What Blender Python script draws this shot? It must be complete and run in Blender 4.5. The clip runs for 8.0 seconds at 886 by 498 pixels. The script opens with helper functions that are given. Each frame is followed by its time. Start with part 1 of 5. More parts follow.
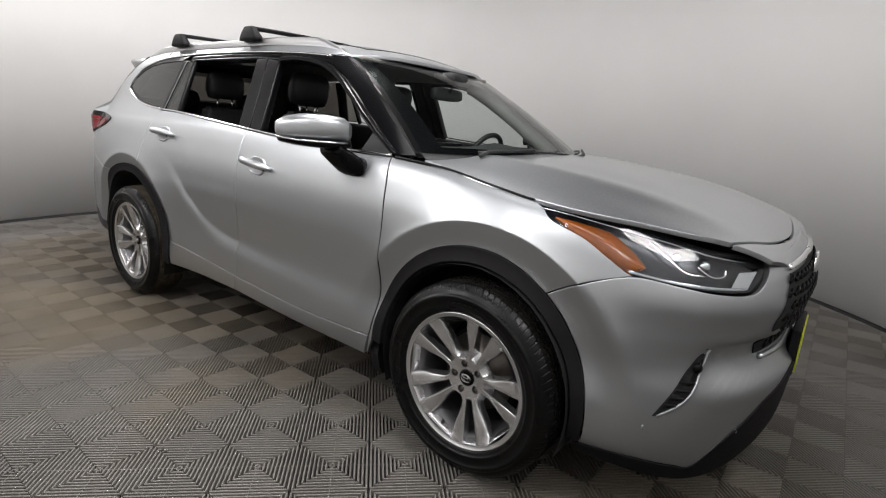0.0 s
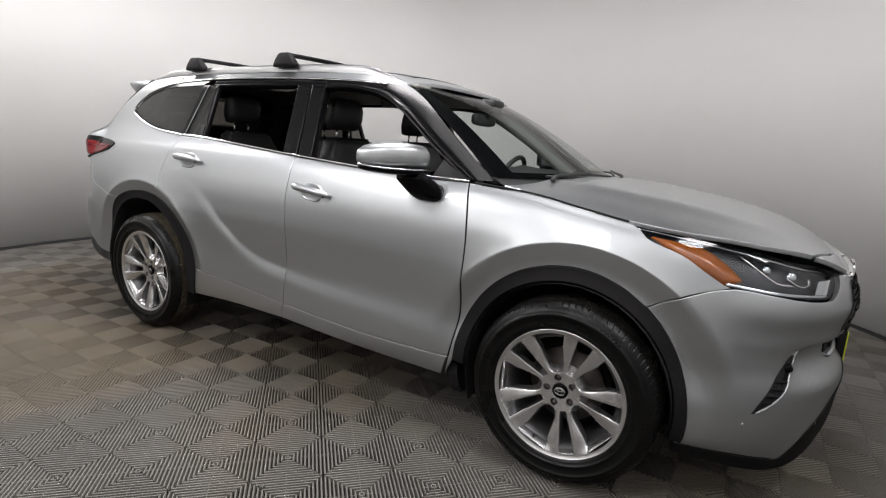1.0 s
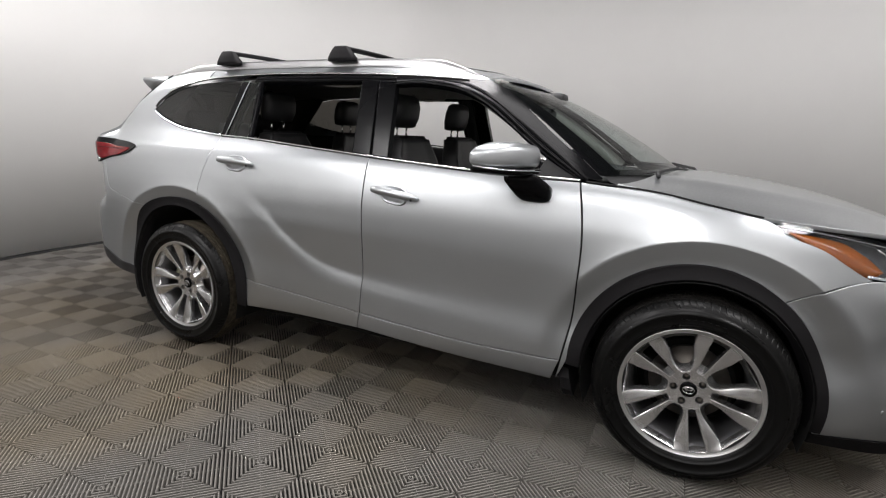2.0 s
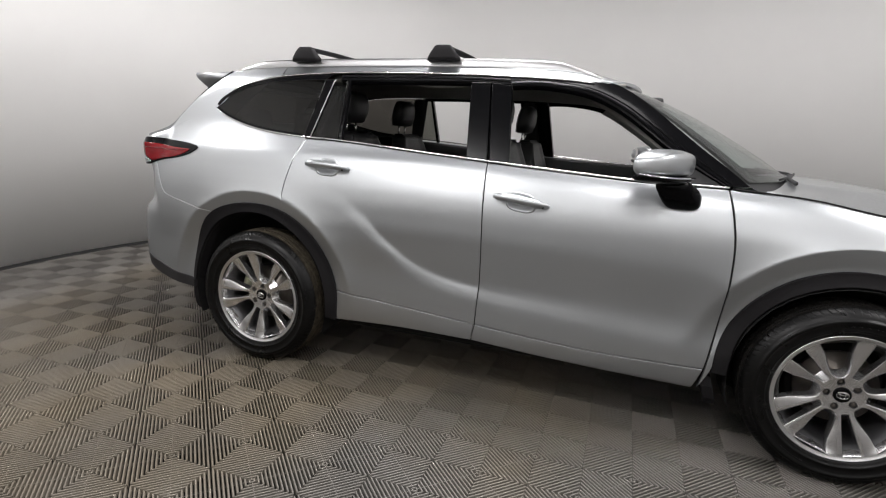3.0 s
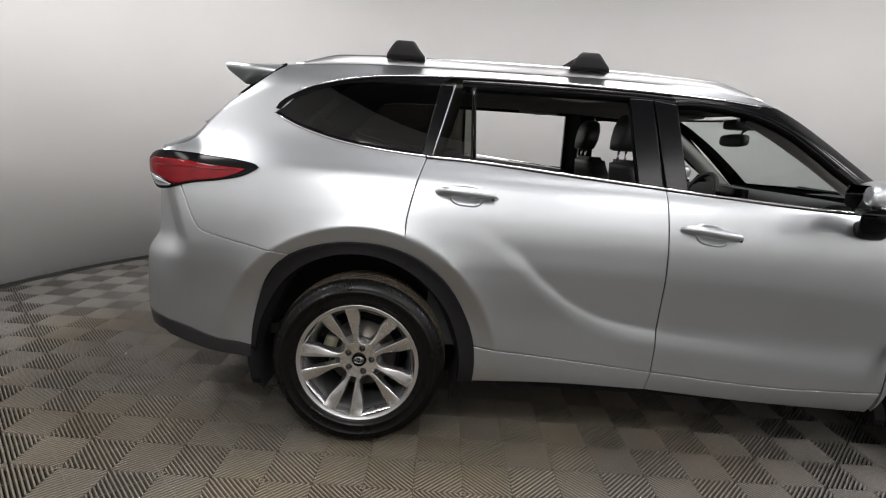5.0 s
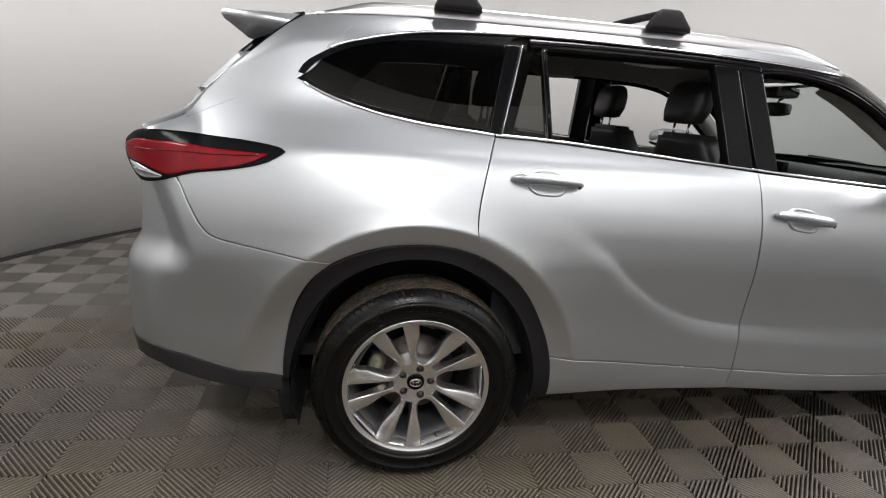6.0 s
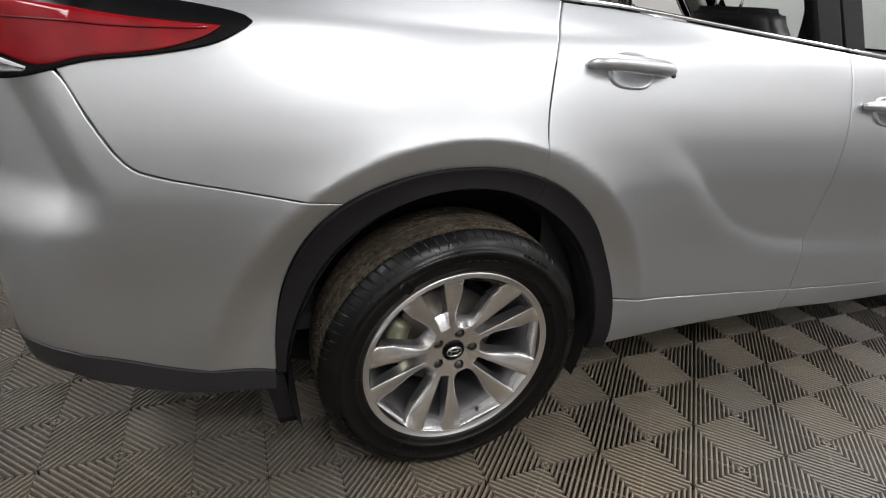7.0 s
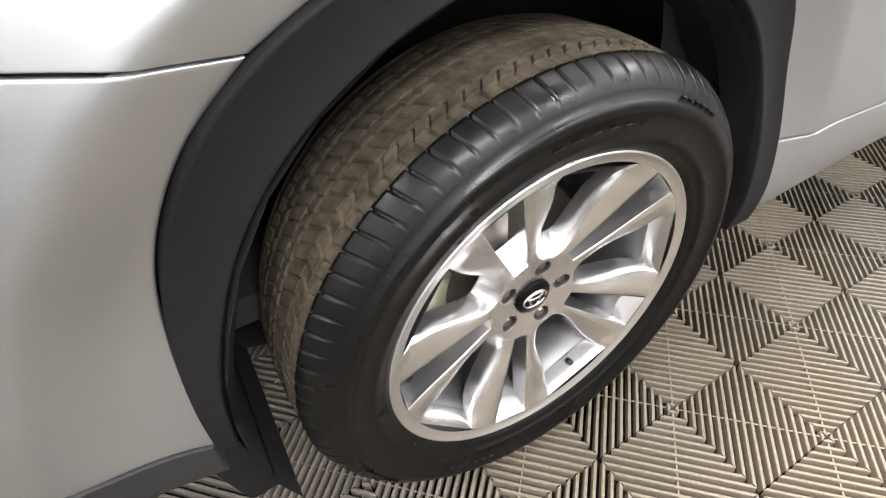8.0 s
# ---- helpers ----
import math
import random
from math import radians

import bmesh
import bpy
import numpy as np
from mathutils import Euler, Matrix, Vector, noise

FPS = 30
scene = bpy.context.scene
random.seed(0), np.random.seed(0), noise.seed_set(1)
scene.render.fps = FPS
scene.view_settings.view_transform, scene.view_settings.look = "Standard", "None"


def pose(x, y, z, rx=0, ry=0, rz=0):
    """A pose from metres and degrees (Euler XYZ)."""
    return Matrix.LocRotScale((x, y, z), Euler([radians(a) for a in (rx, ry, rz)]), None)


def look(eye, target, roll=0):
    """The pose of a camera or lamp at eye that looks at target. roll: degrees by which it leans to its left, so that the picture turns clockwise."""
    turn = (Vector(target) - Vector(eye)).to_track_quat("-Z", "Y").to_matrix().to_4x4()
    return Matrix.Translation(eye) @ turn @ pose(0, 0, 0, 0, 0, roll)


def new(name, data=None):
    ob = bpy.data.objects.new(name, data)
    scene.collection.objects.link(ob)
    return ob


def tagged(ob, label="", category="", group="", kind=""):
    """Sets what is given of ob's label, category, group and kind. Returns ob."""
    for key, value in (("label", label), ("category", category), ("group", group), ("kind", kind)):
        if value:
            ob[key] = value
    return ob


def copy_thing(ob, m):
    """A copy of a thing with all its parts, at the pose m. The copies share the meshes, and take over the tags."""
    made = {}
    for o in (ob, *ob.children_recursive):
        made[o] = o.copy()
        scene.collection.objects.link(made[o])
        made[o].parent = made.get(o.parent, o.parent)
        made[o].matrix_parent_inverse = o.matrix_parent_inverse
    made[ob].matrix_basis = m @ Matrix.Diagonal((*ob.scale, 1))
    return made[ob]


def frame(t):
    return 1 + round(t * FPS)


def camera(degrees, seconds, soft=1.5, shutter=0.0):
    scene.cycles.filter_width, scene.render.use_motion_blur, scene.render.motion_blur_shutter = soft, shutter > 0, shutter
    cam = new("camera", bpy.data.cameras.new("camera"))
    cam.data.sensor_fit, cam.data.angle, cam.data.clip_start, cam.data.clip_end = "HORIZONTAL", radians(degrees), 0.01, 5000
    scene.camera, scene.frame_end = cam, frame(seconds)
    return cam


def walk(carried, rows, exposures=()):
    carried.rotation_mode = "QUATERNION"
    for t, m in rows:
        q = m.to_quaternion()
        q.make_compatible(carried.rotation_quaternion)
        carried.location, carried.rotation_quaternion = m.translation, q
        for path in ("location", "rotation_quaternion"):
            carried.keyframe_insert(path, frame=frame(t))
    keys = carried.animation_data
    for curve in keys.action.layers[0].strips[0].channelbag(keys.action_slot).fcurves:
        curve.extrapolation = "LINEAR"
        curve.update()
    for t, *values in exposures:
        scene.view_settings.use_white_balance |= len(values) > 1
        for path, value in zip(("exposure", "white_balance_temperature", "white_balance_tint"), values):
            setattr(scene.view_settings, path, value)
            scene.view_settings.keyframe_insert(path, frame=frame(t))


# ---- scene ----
cam = camera(81.0, 8.0, soft=1.15)
PATH = [
    (0, (2.423, -2.425, 1.321), (1.252, -0.872, 0.855), 4.0),
    (0.5, (2.193, -2.602, 1.323), (1.095, -0.985, 0.898), 3.4),
    (1, (1.964, -2.834, 1.33), (0.98, -1.138, 0.936), 3.5),
    (1.2, (1.86, -2.878, 1.322), (0.926, -1.155, 0.926), 3.4),
    (2.3, (1.053, -3.161, 1.361), (0.293, -1.363, 0.924), 2.2),
    (2.5, (0.883, -3.224, 1.367), (0.164, -1.409, 0.935), 2.4),
    (3, (0.488, -3.28, 1.344), (-0.142, -1.432, 0.913), 2.8),
    (3.5, (0.083, -3.315, 1.338), (-0.406, -1.423, 0.909), 3.3),
    (4, (-0.306, -3.294, 1.353), (-0.602, -1.361, 0.931), 4.2),
    (4.5, (-0.698, -3.174, 1.368), (-0.823, -1.222, 0.952), 4.3),
    (4.7, (-0.862, -3.143, 1.347), (-0.938, -1.182, 0.959), 4.1),
    (5.8, (-1.59, -2.696, 1.412), (-1.306, -0.785, 0.896), 4.5),
    (6, (-1.666, -2.604, 1.391), (-1.326, -0.709, 0.849), 4.3),
    (6.5, (-1.875, -2.322, 1.345), (-1.347, -0.503, 0.702), 5.0),
    (7, (-1.94, -1.982, 1.253), (-1.237, -0.31, 0.41), 4.8),
    (7.5, (-1.888, -1.586, 1.133), (-1.138, -0.122, -0.004), 3.0),
    (7.8, (-1.841, -1.409, 1.032), (-1.117, -0.038, -0.232), -1.4),
    (8, (-1.795, -1.305, 0.989), (-1.103, -0.005, -0.365), -3.84),
]
walk(cam, [(t, look(eye, target, roll)) for t, eye, target, roll in PATH],
     exposures=[(0, 0.0), (4.7, 0.02), (6.0, 0.12), (6.5, 0.16), (7.0, 0.3), (7.5, 0.72), (8.0, 1.75)])

# ---- light: a closed booth lit by unseen lamps, most of them added as fill ----
world = bpy.data.worlds.new("world")
scene.world = world
world.use_nodes = True
world.node_tree.nodes["Background"].inputs[0].default_value = (0.8, 0.85, 0.9, 1)
world.node_tree.nodes["Background"].inputs[1].default_value = 0.05
BOOTH_X, BOOTH_Y, BOOTH_R, BOOTH_H = -0.377, 0.022, 4.21, 4.7
# bearing, distance from the middle, height, watts, and the distance and height on the far side that it faces
# only the -109 lamp is placed from its reflection; the others are added fill
LAMPS = [(math.radians(d), *rest) for d, *rest in ((-168, 3.8, 3.45, 62, 1.2, 0.9), (-109, 3.8, 3.45, 55, 1.2, 0.9), (-68, 3.8, 3.45, 30, 1.2, 0.9), (-22, 3.8, 3.45, 50, 1.2, 0.9),
                                                   (40, 0.35, 4.42, 112, 4.2, 0.6), (85, -0.35, 4.42, 112, 4.2, 0.6))]


def lamp_pose(a, r, z, watts, far, low):
    """A lamp high over the booth, leaning in over the car."""
    c, s = math.cos(a), math.sin(a)
    return look((BOOTH_X + r * c, BOOTH_Y + r * s, z), (BOOTH_X - far * c, BOOTH_Y - far * s, low))


for spec in LAMPS:
    lamp = bpy.data.lights.new("lamp_light", "AREA")
    lamp.shape, lamp.size, lamp.size_y, lamp.energy = "RECTANGLE", 1.5, 0.5, spec[3]
    lamp.color = (1.0, 0.975, 0.98)
    holder = new("lamp_light", lamp)
    holder.matrix_world = lamp_pose(*spec)
# soft fill panels added under the unseen ceiling: x, y, width, depth, watts
FILL_PANELS = [(1.0, -0.9, 1.6, 1.4, 62)]
for x, y, w, d, watts in FILL_PANELS:
    lamp = bpy.data.lights.new("ceiling_panel_light", "AREA")
    lamp.shape, lamp.size, lamp.size_y, lamp.energy = "RECTANGLE", w, d, watts
    lamp.color = (1.0, 0.975, 0.98)
    holder = new("ceiling_panel_light", lamp)
    holder.matrix_world = pose(x, y, BOOTH_H - 0.10)

# ---- materials ----
def material(name, color, rough=0.5, metal=0.0, coat=0.0, grain=0.0, grain_scale=60.0, stain=0.0, stain_scale=2.5, bump=0.0, bump_scale=200.0,
             rough_var=0.0, coat_rough=0.03, random_tone=0.0, ior=1.45, soil=None, soil_scale=0.7, shine=0.5):
    m = bpy.data.materials.new(name)
    m.use_nodes = True
    nodes, links = m.node_tree.nodes, m.node_tree.links
    b = nodes["Principled BSDF"]
    b.inputs["Base Color"].default_value = (*color, 1)
    b.inputs["Roughness"].default_value = rough
    b.inputs["Metallic"].default_value = metal
    b.inputs["Coat Weight"].default_value = coat
    b.inputs["Coat Roughness"].default_value = coat_rough
    b.inputs["IOR"].default_value = ior
    b.inputs["Specular IOR Level"].default_value = shine
    place = nodes.new("ShaderNodeTexCoord")
    where = nodes.new("ShaderNodeNewGeometry").outputs["Position"]

    def tex(scale, detail):
        t = nodes.new("ShaderNodeTexNoise")
        t.inputs["Scale"].default_value = scale
        t.inputs["Detail"].default_value = detail
        links.new(where, t.inputs["Vector"])
        return t.outputs["Fac"]

    def scaled(value, low, high):
        r = nodes.new("ShaderNodeMapRange")
        r.inputs[1].default_value, r.inputs[2].default_value = 0.3, 0.7
        r.inputs[3].default_value, r.inputs[4].default_value = low, high
        links.new(value, r.inputs[0])
        return r.outputs[0]

    tones = []
    if grain:
        tones.append(scaled(tex(grain_scale, 3), 1 - grain, 1 + grain))
    if stain:
        tones.append(scaled(tex(stain_scale, 5), 1 - stain, 1 + stain * 0.6))
    if random_tone:
        info = nodes.new("ShaderNodeObjectInfo")
        r = nodes.new("ShaderNodeMapRange")
        r.inputs[3].default_value, r.inputs[4].default_value = 1 - random_tone, 1 + random_tone
        links.new(info.outputs["Random"], r.inputs[0])
        tones.append(r.outputs[0])
    if tones:
        at = tones[0]
        for other in tones[1:]:
            mul = nodes.new("ShaderNodeMath")
            mul.operation = "MULTIPLY"
            links.new(at, mul.inputs[0])
            links.new(other, mul.inputs[1])
            at = mul.outputs[0]
        mix = nodes.new("ShaderNodeVectorMath")
        mix.operation = "SCALE"
        mix.inputs[0].default_value = color
        links.new(at, mix.inputs["Scale"])
        links.new(mix.outputs[0], b.inputs["Base Color"])
        if soil:
            dirt = nodes.new("ShaderNodeMix")
            dirt.data_type, dirt.blend_type = "RGBA", "MULTIPLY"
            dirt.inputs[7].default_value = (*soil, 1)
            links.new(mix.outputs[0], dirt.inputs[6])
            # trodden dirt: patches, thickest where the rear wheels come to stand
            apart, along, both = (nodes.new("ShaderNode" + k) for k in ("VectorMath", "MapRange", "Math"))
            apart.operation = "DISTANCE"
            apart.inputs[1].default_value = (-1.7, -1.2, 0)
            links.new(where, apart.inputs[0])
            links.new(apart.outputs["Value"], along.inputs[0])
            along.inputs[1].default_value, along.inputs[2].default_value = 0.4, 2.6
            along.inputs[3].default_value, along.inputs[4].default_value = 0.85, -0.30
            links.new(scaled(tex(soil_scale, 4), -0.6, 0.9), both.inputs[0])
            links.new(along.outputs[0], both.inputs[1])
            links.new(both.outputs[0], dirt.inputs[0])
            dirt.clamp_factor = True
            links.new(dirt.outputs[2], b.inputs["Base Color"])
    if rough_var:
        links.new(scaled(tex(stain_scale * 2, 4), rough - rough_var, rough + rough_var), b.inputs["Roughness"])
    if bump:
        h = nodes.new("ShaderNodeBump")
        h.inputs["Strength"].default_value = bump
        h.inputs["Distance"].default_value = 0.002
        links.new(tex(bump_scale, 4), h.inputs["Height"])
        links.new(h.outputs[0], b.inputs["Normal"])
    return m


def glass(name, color, alpha=1.0, rough=0.0):
    """Thin pane: straight through with a tint, and a clear gloss on top that grows towards grazing."""
    m = bpy.data.materials.new(name)
    m.use_nodes = True
    nodes, links = m.node_tree.nodes, m.node_tree.links
    nodes.remove(nodes["Principled BSDF"])
    clear, shine, both = (nodes.new("ShaderNode" + k) for k in ("BsdfTransparent", "BsdfGlossy", "MixShader"))
    edge, power, rise = (nodes.new("ShaderNode" + k) for k in ("LayerWeight", "Math", "MapRange"))
    edge.inputs["Blend"].default_value = 0.5
    power.operation = "POWER"
    power.inputs[1].default_value = 4.5
    rise.inputs[3].default_value, rise.inputs[4].default_value = 0.045, 0.9
    links.new(edge.outputs["Facing"], power.inputs[0])
    links.new(power.outputs[0], rise.inputs[0])
    clear.inputs[0].default_value = (*color, 1)
    shine.inputs["Roughness"].default_value = rough
    links.new(rise.outputs[0], both.inputs[0])
    links.new(clear.outputs[0], both.inputs[1])
    links.new(shine.outputs[0], both.inputs[2])
    links.new(both.outputs[0], nodes["Material Output"].inputs[0])
    return m


SILVER = material("silver_paint", (0.42, 0.437, 0.450), 0.36, 0.9, coat=0.6, grain=0.03, grain_scale=700, coat_rough=0.03)
HOOD_PAINT = material("silver_hood_paint_with_dried_drops", (0.42, 0.437, 0.450), 0.33, 0.9, coat=0.5, grain=0.06, grain_scale=120, coat_rough=0.08, bump=0.12, bump_scale=140)
SATIN = material("satin_silver", (0.40, 0.40, 0.405), 0.34, 1.0)
PLATE = material("yellow_green_plate", (0.55, 0.62, 0.03), 0.4)
CLADDING = material("black_textured_plastic", (0.0100, 0.0094, 0.0102), 0.6, shine=0.14, grain=0.12, grain_scale=400, bump=0.15, bump_scale=900)
GLOSS_BLACK = material("gloss_black", (0.0035, 0.0035, 0.004), 0.16, shine=0.12)
VALANCE = material("grey_textured_plastic", (0.022, 0.0215, 0.023), 0.45, shine=0.3, grain=0.12, grain_scale=400, bump=0.12, bump_scale=900)
CHROME = material("chrome", (0.80, 0.80, 0.80), 0.09, 1.0)
LINER = material("wheel_well_felt", (0.006, 0.006, 0.006), 0.9, grain=0.2, grain_scale=80)
RUBBER = material("tyre_rubber", (0.0034, 0.0034, 0.0034), 0.34, shine=0.25, grain=0.2, grain_scale=60, rough_var=0.1, stain_scale=8)
TREAD = material("dusty_tread_rubber", (0.066, 0.055, 0.040), 0.85, shine=0.2, grain=0.4, grain_scale=50, stain=0.4, stain_scale=9)
FRONT_TREAD = material("clean_tread_rubber", (0.010, 0.009, 0.008), 0.8, shine=0.2, grain=0.4, grain_scale=50, stain=0.4, stain_scale=9)
ALLOY = material("machined_alloy", (0.70, 0.70, 0.705), 0.28, 0.95, grain=0.03, grain_scale=40)
ALLOY_BRIGHT = material("bright_painted_alloy", (0.62, 0.62, 0.625), 0.24, 0.95, grain=0.03, grain_scale=40)
ALLOY_DARK = material("painted_alloy", (0.14, 0.14, 0.145), 0.42, 0.8)
STEEL = material("brake_steel", (0.22, 0.20, 0.18), 0.45, 0.9, stain=0.3, stain_scale=14)
WALL = material("white_booth_paint", (0.83, 0.825, 0.81), 0.6, stain=0.03, stain_scale=0.8, bump=0.04, bump_scale=60)
CEILING = material("dark_ceiling", (0.06, 0.06, 0.062), 0.8, grain=0.05, grain_scale=40)
LIGHT_CASE = material("white_lamp_case", (0.7, 0.7, 0.7), 0.5)
TILE = material("grey_polymer_tile", (0.176, 0.166, 0.152), 0.58, shine=0.18, grain=0.12, grain_scale=160, stain=0.25, stain_scale=1.3, random_tone=0.07, rough_var=0.08, soil=(0.90, 0.81, 0.66))
SUBFLOOR = material("dark_concrete", (0.012, 0.011, 0.010), 0.9, grain=0.3, grain_scale=30)
BASE_TRIM = material("black_base_strip", (0.012, 0.012, 0.012), 0.6)
LEATHER = material("black_leather", (0.018, 0.018, 0.019), 0.45, grain=0.1, grain_scale=90, bump=0.25, bump_scale=350)
DARK_TRIM = material("dark_interior_plastic", (0.022, 0.022, 0.023), 0.6, grain=0.1, grain_scale=300)
GREY_TRIM = material("light_grey_interior_trim", (0.27, 0.265, 0.25), 0.75, grain=0.05, grain_scale=200)
GLASS_CLEAR = glass("windscreen_glass", (0.80, 0.86, 0.84))
GLASS_TINT = glass("privacy_glass", (0.085, 0.08, 0.072))
GLASS_VENT = glass("tinted_vent_glass", (0.20, 0.20, 0.18))
RED_LENS = material("red_lens", (0.15, 0.002, 0.005), 0.07, shine=0.3, grain=0.25, grain_scale=14)
RED_DARK = material("dark_red_light_guide", (0.08, 0.001, 0.003), 0.2)
AMBER = material("amber_reflector", (0.27, 0.070, 0.006), 0.15, coat=0.1, grain=0.15, grain_scale=40)
CLEAR_LENS = glass("lamp_lens", (0.90, 0.92, 0.93))
LAMP_BLACK = material("lamp_housing", (0.035, 0.037, 0.042), 0.25, 0.3)
REFLECTOR = material("lamp_reflector", (0.72, 0.74, 0.76), 0.12, 1.0)
MIRROR = material("mirror_silver", (0.88, 0.88, 0.88), 0.02, 1.0)
ZINC = material("zinc_plated_metal", (0.42, 0.42, 0.30), 0.4, 0.5, stain=0.25, stain_scale=20)
PAPER = material("white_paper", (0.75, 0.75, 0.73), 0.8)

MACHINED = material("turned_alloy_face", (0.72, 0.72, 0.725), 0.25, 0.95, grain=0.05, grain_scale=35)
_turned = MACHINED.node_tree.nodes.new("ShaderNodeTangent")
_turned.direction_type, _turned.axis = "RADIAL", "Y"
MACHINED.node_tree.nodes["Principled BSDF"].inputs["Anisotropic"].default_value = 0.35
MACHINED.node_tree.links.new(_turned.outputs[0], MACHINED.node_tree.nodes["Principled BSDF"].inputs["Tangent"])

# ---- mesh helpers ----
def part(name, bm, mat, parent=None, label="", smooth=True):
    mesh = bpy.data.meshes.new(name)
    bm.normal_update()
    bm.to_mesh(mesh)
    bm.free()
    mesh.materials.append(mat)
    if smooth:
        mesh.polygons.foreach_set("use_smooth", [True] * len(mesh.polygons))
    ob = new(name, mesh)
    if parent is not None:
        ob.parent = parent
    return tagged(ob, label)


def spline(pts, n):
    """n points evenly along a Catmull-Rom line through pts (2-D or 3-D)."""
    p = np.array(pts, float)
    if len(p) == 2:
        return p[0] + (p[1] - p[0]) * np.linspace(0, 1, n)[:, None]
    q = np.vstack([2 * p[0] - p[1], p, 2 * p[-1] - p[-2]])
    out = []
    for i in range(len(p) - 1):
        a, b, c, d = q[i:i + 4]
        t = np.linspace(0, 1, 24, endpoint=False)[:, None]
        out.append(0.5 * (2 * b + (c - a) * t + (2 * a - 5 * b + 4 * c - d) * t ** 2 + (3 * b - a - 3 * c + d) * t ** 3))
    out = np.vstack(out + [p[-1:]])
    s = np.r_[0, np.cumsum(np.linalg.norm(np.diff(out, axis=0), axis=1))]
    w = np.linspace(0, s[-1], n)
    return np.stack([np.interp(w, s, out[:, k]) for k in range(out.shape[1])], 1)


def crv(*pts):
    """A smooth function through (x, y) points in rising x, flat-ended."""
    p = np.array(pts, float)
    x, y = p[:, 0], p[:, 1]
    h, m = np.diff(x), np.diff(y) / np.diff(x)
    d = np.zeros(len(x))
    for i in range(1, len(x) - 1):
        if m[i - 1] * m[i] > 0:
            a, b = 2 * h[i] + h[i - 1], h[i] + 2 * h[i - 1]
            d[i] = (a + b) / (a / m[i - 1] + b / m[i])
    d[0], d[-1] = m[0], m[-1]

    def exact(v):
        i = int(np.clip(np.searchsorted(x, v) - 1, 0, len(h) - 1))
        t = (min(max(v, x[0]), x[-1]) - x[i]) / h[i]
        return float((1 + 2 * t) * (1 - t) ** 2 * y[i] + t * (1 - t) ** 2 * h[i] * d[i] + t * t * (3 - 2 * t) * y[i + 1] + t * t * (t - 1) * h[i] * d[i + 1])

    return table([exact(v) for v in np.linspace(x[0], x[-1], 600)], x[0], x[-1])


def table(values, a, b):
    """Quick lookup between evenly spaced values over a..b."""
    values, last, k = [float(v) for v in values], len(values) - 1, (len(values) - 1) / (b - a)

    def f(v):
        w = (v - a) * k
        if w <= 0:
            return values[0]
        if w >= last:
            return values[-1]
        i = int(w)
        return values[i] + (values[i + 1] - values[i]) * (w - i)
    return f


def smoothstep(a, b, v):
    t = min(max((v - a) / (b - a), 0.0), 1.0)
    return t * t * (3 - 2 * t)


def steps(length, cell, gap, first=True, last=True):
    """Places 0..1 across a panel: close rows at its folded ends, for a tight rounded edge."""
    n = max(2, int(length / cell))
    ends = [w / length for w in (gap, gap + 0.0012, gap + 0.0042)]
    lo, hi = ends[-1] + 0.012 / length if first else 0.0, 1 - ends[-1] - 0.012 / length if last else 1.0
    return np.r_[ends if first else [], np.linspace(lo, hi, n), [1 - e for e in reversed(ends)] if last else []]


def coons(low, right, top, left, us, vs, samples=160):
    """A patch between four border lines in the plane; low and top run left to right, left and right upwards."""
    lo, to, le, ri = (spline(c, samples) for c in (low, top, left, right))
    grid_t = np.linspace(0, 1, samples)
    at = lambda c, t: np.stack([np.interp(t, grid_t, c[:, k]) for k in range(2)], -1)
    u, v = np.array(us)[:, None, None], np.array(vs)[None, :, None]
    p = (1 - v) * at(lo, us)[:, None] + v * at(to, us)[:, None] + (1 - u) * at(le, vs)[None] + u * at(ri, vs)[None]
    p -= (1 - u) * (1 - v) * lo[0] + u * (1 - v) * lo[-1] + (1 - u) * v * to[0] + u * v * to[-1]
    return p.tolist()


def outward(surf, a, b):
    e = 0.004
    p = surf(a, b)
    n = (surf(a + e, b) - p).cross(surf(a, b + e) - p)
    return n.normalized() if n.length > 1e-12 else Vector((0, -1, 0))


def patch(surf, low, right, top, left, cell=0.03, gap=0.0026, depth=0.016, lift=0.0, side=1, flip=1, tuck=0.0009, bm=None, edges="lrtb"):
    """A sheet panel on the surface surf(a, b), with rounded, folded-in borders on the named edges (left, right, top, bottom).
    side -1: its mirror image on the car's other flank."""
    length = lambda c: np.linalg.norm(np.diff(spline(c, 60), axis=0), axis=1).sum()
    l, r, t, b = (k in edges for k in "lrtb")
    us = steps(max(length(low), length(top)), cell, gap, l, r)
    vs = steps(max(length(left), length(right)), cell, gap, b, t)
    grid = coons(low, right, top, left, us, vs)
    bm = bm or bmesh.new()
    nu, nv = len(us), len(vs)
    vert = {}
    for i in range(-1 if l else 0, nu + (1 if r else 0)):
        for j in range(-1 if b else 0, nv + (1 if t else 0)):
            ci, cj = min(max(i, 0), nu - 1), min(max(j, 0), nv - 1)
            if i != ci and j != cj:
                continue
            x, z = grid[ci][cj]
            down = lift
            if (i, j) != (ci, cj):
                down -= depth
            elif (l and ci == 0) or (r and ci == nu - 1) or (b and cj == 0) or (t and cj == nv - 1):
                down -= tuck
            p = surf(x, z) + outward(surf, x, z) * (flip * down)
            vert[i, j] = bm.verts.new((p.x, p.y * side, p.z))
    for i in range(-1, nu):
        for j in range(-1, nv):
            f = [vert.get(k) for k in ((i, j), (i + 1, j), (i + 1, j + 1), (i, j + 1))]
            if None not in f:
                bm.faces.new(f if side * flip > 0 else f[::-1])
    return bm


